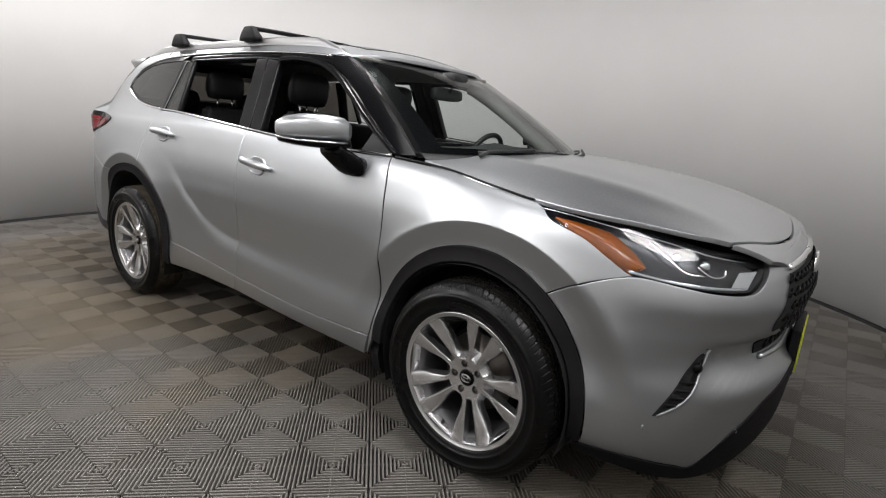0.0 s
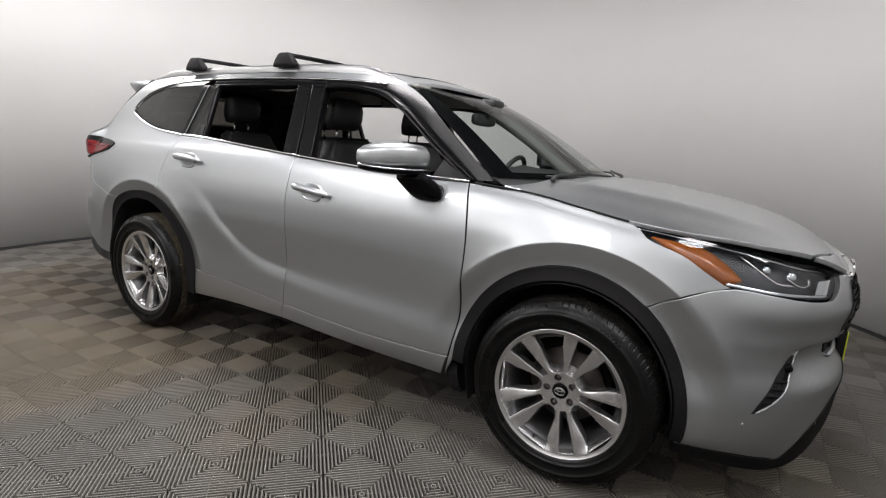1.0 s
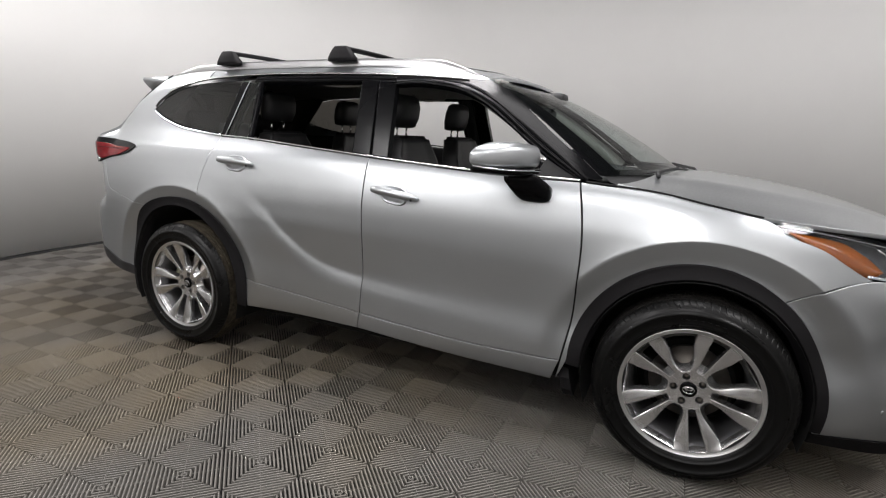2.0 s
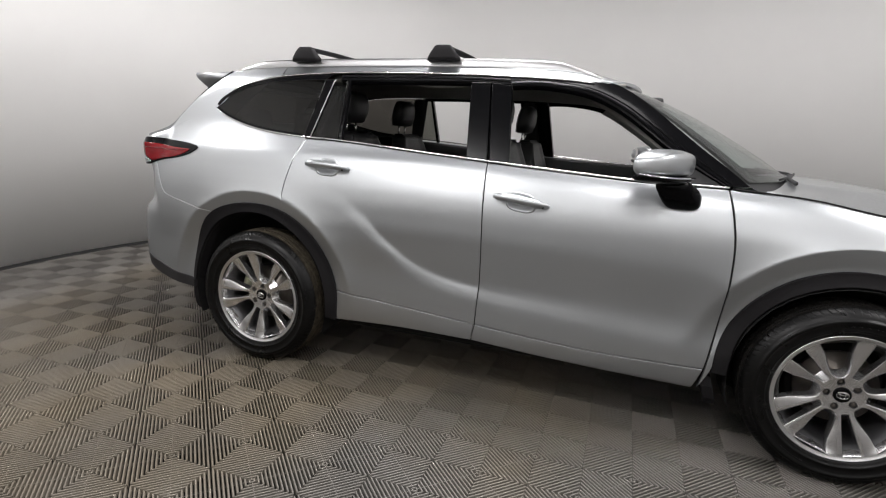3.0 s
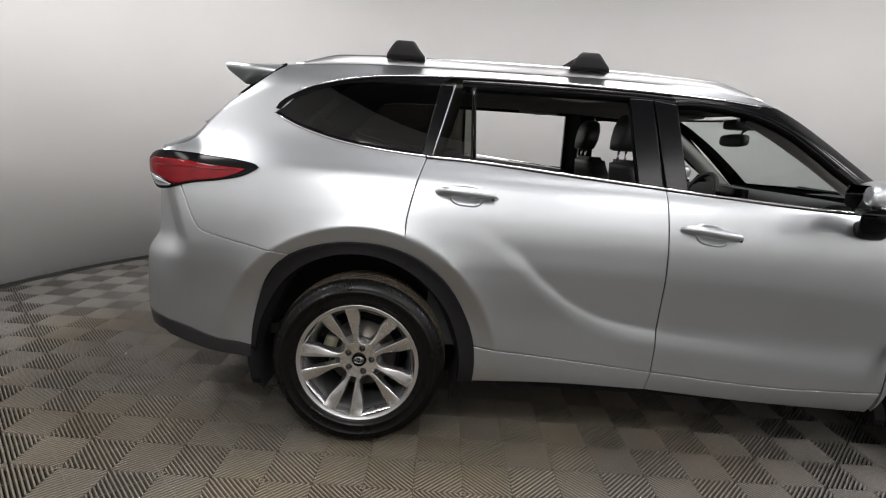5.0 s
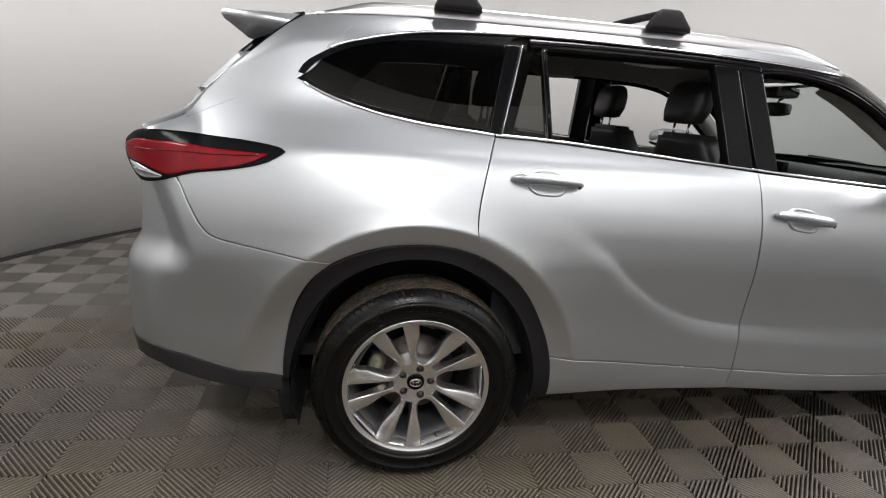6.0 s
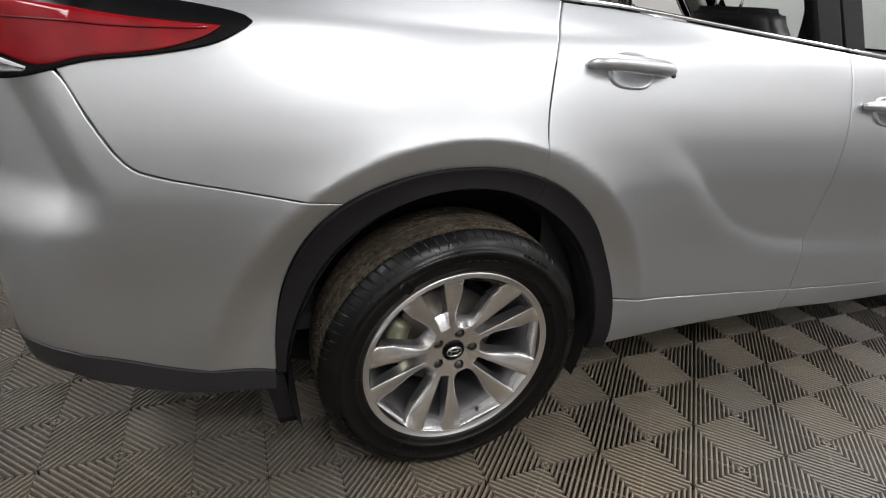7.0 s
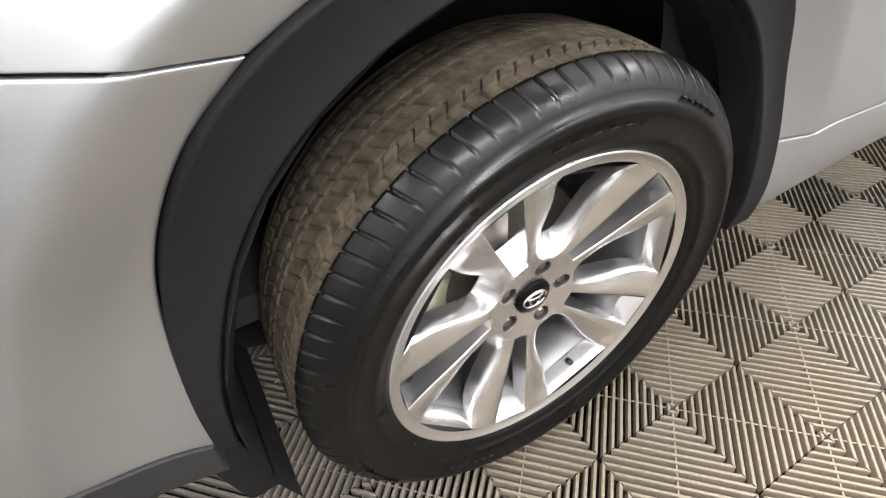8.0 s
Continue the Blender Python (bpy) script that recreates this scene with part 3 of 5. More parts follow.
    part("rear_valance", patch(flank_q, VAL_LOW, [(REAR_Q, .45), (REAR_Q, .53)], VAL_TOP, [(q(-1.90), .366), (q(-1.90), .425)], side=side, flip=-1, lift=.004, edges="ltb", depth=.05),
         VALANCE, car, "dark grey textured plastic valance")
    for axle, inner, outer in ((AXLE_F, FRONT_IN, FRONT_OUT), (AXLE_R, REAR_IN, REAR_OUT)):
        spans = ((178, -8),) if axle > 0 else ((174, 69.06), (68.94, -6))
        for a1, a0 in spans:
            lo, hi = arch(axle, inner, a1, a0), arch(axle, outer, a1, a0)
            flank_panel("arch_cladding", lo, [lo[-1], hi[-1]], hi, [lo[0], hi[0]], side, mat=CLADDING, lift=.009, cell=.022, depth=.06, gap=.0006, tuck=.004, edges="lrtb" if axle > 0 else "tb" if a1 > 100 else "rtb", label="dark grey plastic arch moulding")
        # dark felt tub round the wheel
        tub = bmesh.new()
        rows = []
        for y in (-.915, -.62, -.60):
            rows.append([tub.verts.new((x, y * side, z)) for x, z in arch(axle, (lambda a: (FRONT_IN if axle > 0 else REAR_IN)(a) - .004), 200, -20, 24)])
        for a, b in zip(rows, rows[1:]):
            for k in range(23):
                tub.faces.new((a[k], a[k + 1], b[k + 1], b[k]))
        hub = tub.verts.new((axle, -.60 * side, .1))
        for k in range(23):
            tub.faces.new((rows[-1][k], rows[-1][k + 1], hub))
        part("wheel_well", tub, LINER, car, "black felt wheel well")
    # mud flap behind each wheel
    for fx, top, low, wide in ((-1.900, .425, .235, .19), (.93, .36, .235, .16)):
        flap = bmesh.new()
        prof = [(-.880, top), (-.898, (top + low) / 2 + .02), (-.900, low + .03), (-.885, low), (-.885 + wide, low + .02), (-.885 + wide, top)]
        faces = []
        for dx in (-.012, .034):
            faces.append([flap.verts.new((fx - dx + .035 * (top - z) / (top - low), y * side, z)) for y, z in prof])
        flap.faces.new(faces[0])
        flap.faces.new(faces[1][::-1])
        for k in range(len(prof)):
            flap.faces.new((faces[0][k], faces[0][(k + 1) % len(prof)], faces[1][(k + 1) % len(prof)], faces[1][k]))
        bmesh.ops.recalc_face_normals(flap, faces=flap.faces)
        part("mud_flap", flap, CLADDING, car, "black rubber mud flap", smooth=False)

# ---- glasshouse ----
OPEN_F = [(-.087, 1.588), (.0, 1.596), (.117, 1.588), (.271, 1.560), (.411, 1.498), (.543, 1.409), (.648, 1.331), (.80, 1.236), (.89, 1.186)]
FRAME_F = [(-.10, 1.618), (.0, 1.622), (.13, 1.614), (.30, 1.584), (.45, 1.516), (.58, 1.427), (.69, 1.345), (.83, 1.25), (.925, 1.186)]
PILLAR = [(-.12, 1.646), (.08, 1.632), (.25, 1.622), (.38, 1.619), (.50, 1.56), (.596, 1.492), (.70, 1.41), (.789, 1.34), (.90, 1.26), (.993, 1.188)]
QGLASS_TOP = [(-1.845, 1.45), (-1.80, 1.497), (-1.677, 1.556), (-1.506, 1.592), (-1.3, 1.606), (-1.146, 1.610)]
QGLASS_LOW = [(-1.845, 1.44), (-1.80, 1.416), (-1.73, 1.392), (-1.59, 1.355), (-1.42, 1.328), (-1.205, 1.308)]
ROW_TOP = [(-1.85, 1.462), (-1.80, 1.515), (-1.69, 1.565), (-1.45, 1.615), (-1.08, 1.640), (-.73, 1.644), (-.3, 1.638), (-.10, 1.632)]
for side in (1, -1):
    flank_panel("window_frame", OPEN_F, [OPEN_F[-1], FRAME_F[-1]], FRAME_F, [OPEN_F[0], FRAME_F[0]], side, "black front window frame", GLOSS_BLACK, cabin, lift=.002, depth=.04)
    flank_panel("front_pillar", FRAME_F, [FRAME_F[-1], PILLAR[-1]], PILLAR, [FRAME_F[0], PILLAR[0]], side, "gloss black windscreen pillar", GLOSS_BLACK, cabin, depth=.03, tuck=0, edges="lb")
    for name, low, top in (("door_pillar", [(-.262, 1.238), (-.152, 1.231)], [(-.30, 1.61), (-.196, 1.61)]), ("door_pillar", [(-.142, 1.23), (-.043, 1.222)], [(-.192, 1.61), (-.087, 1.595)])):
        flank_panel(name, low, [low[1], top[1]], top, [low[0], top[0]], side, "gloss black pillar cover", GLOSS_BLACK, cabin, lift=.001, depth=.04)
    flank_panel("upper_frame", [(-1.05, 1.606), (-.7, 1.61), (-.30, 1.61), (-.09, 1.597)], [(-.09, 1.597), (-.10, 1.632)], [(-1.05, 1.641), (-.7, 1.645), (-.3, 1.639), (-.10, 1.632)],
                [(-1.05, 1.606), (-1.05, 1.641)], side, "black window frame", GLOSS_BLACK, cabin, depth=.04)
    # moulding round the quarter window
    flank_panel("quarter_moulding", QGLASS_TOP, [QGLASS_TOP[-1], (-1.10, 1.639)], [(-1.868, 1.455), (-1.83, 1.503), (-1.69, 1.572), (-1.45, 1.618), (-1.10, 1.642)],
                [QGLASS_TOP[0], (-1.868, 1.455)], side, mat=GLOSS_BLACK, surf=cabin, lift=.001, edges="", gap=0)
    flank_panel("quarter_moulding", [(-1.868, 1.435), *WIN_LOW[1:-1], (-1.19, 1.294)], [(-1.19, 1.294), QGLASS_LOW[-1]], QGLASS_LOW, [(-1.868, 1.435), QGLASS_LOW[0]], side, mat=GLOSS_BLACK, surf=side_at,
                lift=.001, edges="", gap=0)
    flank_panel("quarter_glass", QGLASS_LOW, [QGLASS_LOW[-1], QGLASS_TOP[-1]], QGLASS_TOP, [QGLASS_LOW[0], QGLASS_TOP[0]], side, "dark privacy glass", GLASS_TINT, cabin, lift=-.003, depth=.004,
                edges="", gap=0)
    flank_panel("door_pillar", [(-1.205, 1.300), (-1.162, 1.296)], [(-1.162, 1.296), (-1.085, 1.612)], [(-1.143, 1.611), (-1.085, 1.612)], [(-1.205, 1.300), (-1.143, 1.611)], side,
                "gloss black rear pillar cover", GLOSS_BLACK, cabin, depth=.03)
    flank_panel("vent_glass", [(-1.155, 1.294), (-.985, 1.285)], [(-.985, 1.285), (-1.0, 1.61)], [(-1.075, 1.615), (-1.0, 1.61)], [(-1.155, 1.294), (-1.075, 1.615)], side, "small fixed tinted pane",
                GLASS_VENT, cabin, lift=-.004, depth=.004, edges="", gap=0)
    flank_panel("vent_frame", [(-.992, 1.282), (-.966, 1.281)], [(-.966, 1.281), (-.984, 1.61)], [(-1.008, 1.61), (-.984, 1.61)], [(-.992, 1.282), (-1.008, 1.61)], side, "black bar", GLOSS_BLACK, cabin,
                lift=.003, depth=.03)
    strip("chrome_strip", [(-1.159, 1.297), (-1.12, 1.45), (-1.079, 1.612)], 0.0020, side, SATIN, .004, cabin)
    strip("chrome_strip", [(-1.846, 1.424), *WIN_LOW[1:-1], (-1.186, 1.293)], .0055, side, CHROME, .003)
    strip("chrome_strip", [(x, z + .005) for x, z in BELT_R], .0048, side, CHROME, .003)
    strip("chrome_strip", [(x, z + .005) for x, z in BELT_F], .0048, side, CHROME, .003)
    strip("chrome_strip", [(-1.76, 1.542), (-1.69, 1.572), (-1.45, 1.623), (-1.08, 1.648), (-.73, 1.652), (-.3, 1.646), (.08, 1.630), (.30, 1.612)], .005, side, CHROME, .003)
    # triangle behind the mirror
    flank_panel("mirror_sail", [(.70, 1.19), (.89, 1.18)], [(.89, 1.18), (.885, 1.19)], [(.74, 1.272), (.885, 1.19)], [(.70, 1.19), (.74, 1.272)], side, "black plastic corner", DARK_TRIM, cabin, lift=-.012)


def windscreen(u, v):
    """u across from -1 to 1, v upwards from 0 to 1."""
    x = .995 + (.385 - .995) * v
    e = cabin(x, rail_z(x))
    ye = -e.y - .012
    bulge = (.30 * (1 - v) + .14 * v) * (1 - u * u)
    return Vector((e.x + bulge, u * ye, e.z + (.012 - .02 * v) * (1 - u * u) * 2 * v))


def screen_patch(name, u0, u1, v0, v1, mat, lift, label="", **kw):
    return part(name, patch(windscreen, [(u0, v0), (u1, v0)], [(u1, v0), (u1, v1)], [(u0, v1), (u1, v1)], [(u0, v0), (u0, v1)], cell=.06, lift=lift, gap=0, edges="", **kw), mat, car, label)


screen_patch("windscreen", -1, 1, 0, 1, GLASS_CLEAR, 0, "clear laminated windscreen")
for u0, u1, v0, v1 in ((-1, 1, .955, 1.0), (-1, 1, 0, .05), (-1.03, -.89, 0, 1), (.89, 1.03, 0, 1), (-.16, .16, .86, .955)):
    screen_patch("screen_border", u0, u1, v0, v1, GLOSS_BLACK, -.004)

part("roof", patch(roof_at, [(-1.87, -.556), (-1.4, -.558), (-.5, -.564), (.39, -.59)], [(.39, -.59), (.49, -.3), (.525, 0), (.49, .3), (.39, .59)],
                   [(-1.87, .556), (-1.4, .558), (-.5, .564), (.39, .59)], [(-1.87, -.556), (-1.90, 0), (-1.87, .556)], cell=.05), SILVER, car)
part("moonroof", patch(roof_at, [(-.45, -.40), (.30, -.40)], [(.30, -.40), (.30, .40)], [(-.45, .40), (.30, .40)], [(-.45, -.40), (-.45, .40)], cell=.06, lift=.003, depth=.004), GLOSS_BLACK, car,
     "dark glass roof panel")
part("hood", patch(hood_at, [(1.05, -.775), (1.2, -.802), (1.35, -.820), (1.62, -.817), (1.8, -.80), (1.95, -.765), (2.08, -.722), (2.185, -.65)],
                   [(2.185, -.65), (2.255, -.42), (2.285, -.2), (2.295, 0), (2.285, .2), (2.255, .42), (2.185, .65)],
                   [(1.05, .775), (1.2, .802), (1.35, .820), (1.62, .817), (1.8, .80), (1.95, .765), (2.08, .722), (2.185, .65)],
                   [(1.05, -.775), (1.10, -.70), (1.215, -.4), (1.265, 0), (1.215, .4), (1.10, .70), (1.05, .775)], cell=.03), HOOD_PAINT, car)
part("nose_cap", patch(lambda x, y: hood_at(x, y) - Vector((0, 0, .002)), [(2.19, -.655), (2.30, -.57)], [(2.30, -.57), (2.352, -.3), (2.365, 0), (2.352, .3), (2.30, .57)], [(2.19, .655), (2.30, .57)],
                       [(2.19, -.655), (2.26, -.42), (2.29, -.2), (2.30, 0), (2.29, .2), (2.26, .42), (2.19, .655)], cell=.03), SILVER, car)
cowl = bmesh.new()
rows = []
for k in range(21):
    u = -1 + k / 10
    w = windscreen(u, 0)
    h = hood_at(1.085 + .185 * (1 - u * u), .73 * u)
    rows.append([cowl.verts.new(v) for v in (w + Vector((-.02, 0, .006)), w + Vector((.02, 0, -.028)), h + Vector((.03, 0, -.035)))])
for a, b in zip(rows, rows[1:]):
    for k in range(2):
        cowl.faces.new((a[k], a[k + 1], b[k + 1], b[k]))
part("cowl_panel", cowl, DARK_TRIM, car, "black plastic grille under the windscreen")
for y0, y1 in ((-.55, .02), (.12, .68)):
    pts = []
    for k in range(9):
        y = y0 + (y1 - y0) * k / 8
        p = windscreen(y / .745, .015 + .02 * math.sin(k / 8 * math.pi))
        pts.append(p + Vector((.030, 0, .004)))
    wiper = part("wiper", tube(pts, .006, 8, .8), DARK_TRIM, car, "black wiper blade")
    arm = tube([pts[0] + Vector((.05, -.06, -.01)), pts[0] + Vector((.04, .02, .004)), pts[4] + Vector((.012, 0, .009))], [.010, .008, .005], 8)
    part("wiper_arm", arm, DARK_TRIM, wiper)

# ---- roof rails and cross bars ----
for side in (1, -1):
    rail = bmesh.new()
    rows = []
    xs = np.linspace(-1.82, .33, 44)
    for x in xs:
        e = cabin(x, rail_z(x))
        y = -e.y - .002
        rise = .032 * smoothstep(-1.82, -1.60, x) * smoothstep(.33, .08, x) + .004
        prof = [(.014, -.006), (.014, rise * .7), (.006, rise), (-.012, rise), (-.022, rise * .6), (-.022, -.004)]
        rows.append([rail.verts.new((x, -(y + dy) * side, e.z + dz)) for dy, dz in prof])
    for a, b in zip(rows, rows[1:]):
        for k in range(5):
            rail.faces.new((a[k], b[k], b[k + 1], a[k + 1]))
    rail.faces.new(rows[0])
    rail.faces.new(rows[-1])
    bmesh.ops.recalc_face_normals(rail, faces=rail.faces)
    bmesh.ops.bevel(rail, geom=[e for e in rail.edges if e.calc_face_angle(0) > .5], offset=.003, segments=2, affect="EDGES")
    part("roof_rail", rail, SATIN, car, "satin silver roof rail")
for x0, dx in ((-1.325, .088), (-.490, .088)):
    zr = rail_z(x0) + .028
    pts = [(x0 + .01, y, zr + .062 + .012 * (1 - (y / .56) ** 2)) for y in np.linspace(-.56, .56, 17)]
    bar = part("cross_bar", tube(pts, .030, 12, .42), CLADDING, car, "black aluminium cross bar")
    for side in (1, -1):
        foot = bmesh.new()
        rows = []
        for z, h, d0, d1 in ((-.004, 1.0, -.03, .035), (.014, .97, -.028, .034), (.042, .74, -.022, .03), (.066, .54, -.014, .024), (.074, .42, -.008, .018)):
            ring = []
            for k in range(20):
                a = k * math.tau / 20
                c, s = math.cos(a), math.sin(a)
                c, s = abs(c) ** .35 * math.copysign(1, c), abs(s) ** .45 * math.copysign(1, s)
                ring.append(foot.verts.new((x0 + .012 + dx * h * c - (.004 if z > .04 else 0), -side * (.578 + (d0 + d1) / 2 + (d1 - d0) / 2 * s), zr - .004 + z)))
            rows.append(ring)
        for a, b in zip(rows, rows[1:]):
            for k in range(20):
                foot.faces.new((a[k], a[(k + 1) % 20], b[(k + 1) % 20], b[k]))
        foot.faces.new(rows[-1])
        foot.faces.new(rows[0][::-1])
        bmesh.ops.recalc_face_normals(foot, faces=foot.faces)
        part("bar_foot", foot, CLADDING, bar, "black plastic clamp cover")

# ---- tail: gate, rear glass, spoiler, lamps ----
EDGE = spline(TAIL_EDGE, 60)
gate_x = crv((1.0, -2.30), (1.15, -2.325), *[tuple(v) for v in EDGE[::6, ::-1]], (1.657, -1.87))
_e = [side_at(gate_x(z), max(z, 1.245)) for z in np.linspace(1.0, 1.657, 80)]
gate_y = table([-p.y for p in _e], 1.0, 1.657)


def gate_at(u, z):
    """The tail's closing surface; u across from -1 to 1 between the quarter panels."""
    return Vector((gate_x(z) + .03 * smoothstep(.95, 1.0, abs(u)) - .006 - .07 * (1 - min(1, abs(u)) ** 2.4), u * gate_y(z) * (.994 - .14 * smoothstep(1.17, 1.07, z)), z))


def gate_patch(u0, u1, z0, z1, **kw):
    return patch(gate_at, [(u0, z0), (u1, z0)], [(u1, z0), (u1, z1)], [(u0, z1), (u1, z1)], [(u0, z0), (u0, z1)], **kw)


part("tailgate", gate_patch(1.0, -1.0, 1.0, 1.37, cell=.025, gap=.0005), SILVER, car)
for u0, u1 in ((1.0, .86), (-.86, -1.0)):
    part("tailgate_side", gate_patch(u0, u1, 1.372, 1.50, cell=.05, gap=.0005), SILVER, car)
    part("glass_border", gate_patch(u0, u1, 1.501, 1.652, cell=.05, gap=.0005), GLOSS_BLACK, car)
part("rear_glass", gate_patch(.86, -.86, 1.372, 1.652, cell=.06, gap=.001), GLASS_TINT, car, "dark rear glass")
spoiler = bmesh.new()
rows = []
for k in range(25):
    u = -1 + k / 12
    y = .585 * u
    back = -2.175 + .04 * abs(u) ** 4
    r = roof_at(-1.875, y * .97)
    rows.append([spoiler.verts.new(v) for v in (r + Vector((0, 0, -.001)), Vector(((r.x + back) / 2, y, r.z - .006)), Vector((back, y * .98, 1.672 - .024 * u * u)), Vector((back + .004, y * .98, 1.646 - .024 * u * u)),
                                                Vector((-2.06 + .02 * u * u, y * .98, 1.575 - .02 * u * u)), Vector((-1.93, y, 1.60)))])
for a, b in zip(rows, rows[1:]):
    for k in range(5):
        spoiler.faces.new((a[k], a[k + 1], b[k + 1], b[k]))
spoiler.faces.new(rows[0])
spoiler.faces.new(rows[-1])
bmesh.ops.recalc_face_normals(spoiler, faces=spoiler.faces)
bmesh.ops.bevel(spoiler, geom=[e for e in spoiler.edges if e.calc_face_angle(0) > .6], offset=.006, segments=2, affect="EDGES")
part("spoiler", spoiler, SILVER, car)

for side in (1, -1):
    T_TOP = [(-2.408, 1.205), (-2.37, 1.236), (-2.30, 1.243), (-2.165, 1.232), (-2.03, 1.224), (-1.93, 1.212), (-1.903, 1.200)]
    T_LOW = [(-2.395, 1.12), (-2.36, 1.082), (-2.30, 1.083), (-2.20, 1.113), (-2.08, 1.132), (-1.98, 1.155), (-1.925, 1.182), (-1.903, 1.198)]
    lamp = flank_panel("tail_lamp", T_LOW, [T_LOW[-1], T_TOP[-1]], T_TOP, [T_LOW[0], (-2.415, 1.165), T_TOP[0]], side, "red and smoked tail lamp", GLOSS_BLACK, flank_full, lift=.006, depth=.03, gap=0, cell=.02)
    R_TOP = [(-2.404, 1.193), (-2.36, 1.210), (-2.28, 1.207), (-2.165, 1.194), (-2.05, 1.188), (-1.985, 1.187), (-1.960, 1.186)]
    R_LOW = [(-2.398, 1.150), (-2.33, 1.130), (-2.27, 1.105), (-2.20, 1.120), (-2.08, 1.138), (-2.0, 1.162), (-1.965, 1.181)]
    flank_panel("red_lens", R_LOW, [R_LOW[-1], R_TOP[-1]], R_TOP, [R_LOW[0], R_TOP[0]], side, "glossy red lens", RED_LENS, flank_full, lift=.010, depth=.006, gap=0, cell=.02, parent=lamp)
    W_LOW = [(-2.385, 1.118), (-2.352, 1.092), (-2.29, 1.094)]
    W_TOP = [(-2.392, 1.142), (-2.345, 1.128), (-2.285, 1.102)]
    flank_panel("reversing_lens", W_LOW, [W_LOW[-1], W_TOP[-1]], W_TOP, [W_LOW[0], W_TOP[0]], side, "clear reversing lens", REFLECTOR, flank_full, lift=.009, depth=.004, gap=0, cell=.02, parent=lamp)

    # faint light guides behind the red lens
    for dz, rad in ((.026, .0022),):
        pts = []
        for x, z in spline([(x, z - dz * min(1, (-1.90 - x) / .35)) for x, z in R_TOP[1:-1]], 20):
            p = flank_full(x, z) + outward(flank_full, x, z) * .0105
            pts.append((p.x, p.y * side, p.z))
        part("light_guide", tube(pts, rad, 6), RED_DARK, lamp)

# ---- head lamps, grille, vents ----
for side in (1, -1):
    L_TOP = [(q(1.614), 1.083), (q(1.765), 1.066), (q(1.939), 1.041), (q(2.077), 1.020), (q(2.196), .992), (.61, .975), (.54, .957)]
    L_LOW = [(q(1.614), 1.081), (q(1.683), 1.037), (q(1.802), .998), (q(1.88), .952), (q(1.95), .912), (q(2.0), .902), (q(2.08), .897), (.718, .884), (.635, .887)]
    L_END = [(.635, .887), (.575, .925), (.54, .957)]
    args = (L_LOW, L_END, L_TOP, [L_LOW[0], L_TOP[0]])
    lo, en, tp, st = args
    lamp = part("head_lamp", patch(flank_q, lo[::-1], st, tp[::-1], en, side=side, flip=-1, lift=-.040, depth=-.03, gap=0, cell=.02), LAMP_BLACK, car, "dark headlamp with amber side reflector")
    part("lens", patch(flank_q, lo[::-1], st, tp[::-1], en, side=side, flip=-1, lift=.001, depth=.0, gap=.001, tuck=0, cell=.02, edges=""), CLEAR_LENS, lamp, "clear lens")
    A_LOW = [(q(1.69), 1.046), (q(1.80), 1.002), (q(1.90), .950), (q(1.955), .926), (q(2.005), .928)]
    A_TOP = [(q(1.69), 1.052), (q(1.80), 1.022), (q(1.88), .992), (q(1.95), .955), (q(2.01), .932)]
    part("amber_reflector", patch(flank_q, A_LOW[::-1], [A_LOW[0], A_TOP[0]], A_TOP[::-1], [A_LOW[-1], A_TOP[-1]], side=side, flip=-1, lift=-.010, depth=.006, gap=0, cell=.02), AMBER, lamp, "amber side reflector")
    # bright upper edge strip, lower light guide and angled trims
    def on(line, lift, radius, name, mat):
        pts = []
        for a, b in spline(line, 24):
            p = flank_q(a, b) - outward(flank_q, a, b) * lift
            pts.append((p.x, p.y * side, p.z))
        part(name, tube(pts, radius, 6), mat, lamp)
    on([(a, b - .006) for a, b in L_TOP[:-1]], -.012, .0028, "upper_trim", REFLECTOR)
    on([(q(1.96), .914), (q(2.08), .903), (q(2.18), .897), (q(2.25), .893)], -.012, .006, "light_guide", REFLECTOR)
    on([(q(2.02), 1.015), (q(2.07), .975), (q(2.115), .938), (q(2.16), .934)], -.02, .0035, "inner_trim", CHROME)
    on([(q(2.15), .958), (q(2.18), .932), (q(2.21), .935), (q(2.22), .955)], -.02, .003, "inner_trim", CHROME)
    for xx, zz, r in ((2.10, .985, .017), (2.175, .968, .019)):
        p = flank_q(q(xx), zz) + outward(flank_q, q(xx), zz) * .032
        orb = bmesh.new()
        bmesh.ops.create_uvsphere(orb, u_segments=20, v_segments=12, radius=r, matrix=pose(p.x, p.y * side, p.z))
        part("projector", orb, REFLECTOR, lamp, "bright projector lens")
    part("corner_reflector", patch(flank_q, [(.64, .893), (.71, .893)], [(.71, .893), (.66, .945)], [(.575, .945), (.66, .945)], [(.64, .893), (.575, .945)], side=side,
                                   flip=-1, lift=-.018, gap=0, edges=""), REFLECTOR, lamp)
    # black gap line over the lamp
    part("lamp_seal", patch(flank_q, tp[::-1], [tp[0], (tp[0][0], tp[0][1] + .008)], [(a, b + .015) for a, b in tp[::-1]], [tp[-1], (tp[-1][0], tp[-1][1] + .013)], side=side, flip=-1, lift=-.012, gap=0, cell=.04,
                            edges=""), LINER, car)
    # dark shut line between hood and wing
    line = [side_at(x, z) for x, z in spline([(.93, 1.176), (1.2, 1.156), (1.4, 1.122), (1.60, 1.090)], 20)]
    part("shut_line", tube([(p.x, (p.y - .001) * side, p.z + .001) for p in line], .0045, 6), LINER, car)
    # slanted vent with fog lamp
    V_L = [(q(2.078), .465), (q(2.121), .555), (q(2.162), .65), (q(2.195), .695)]
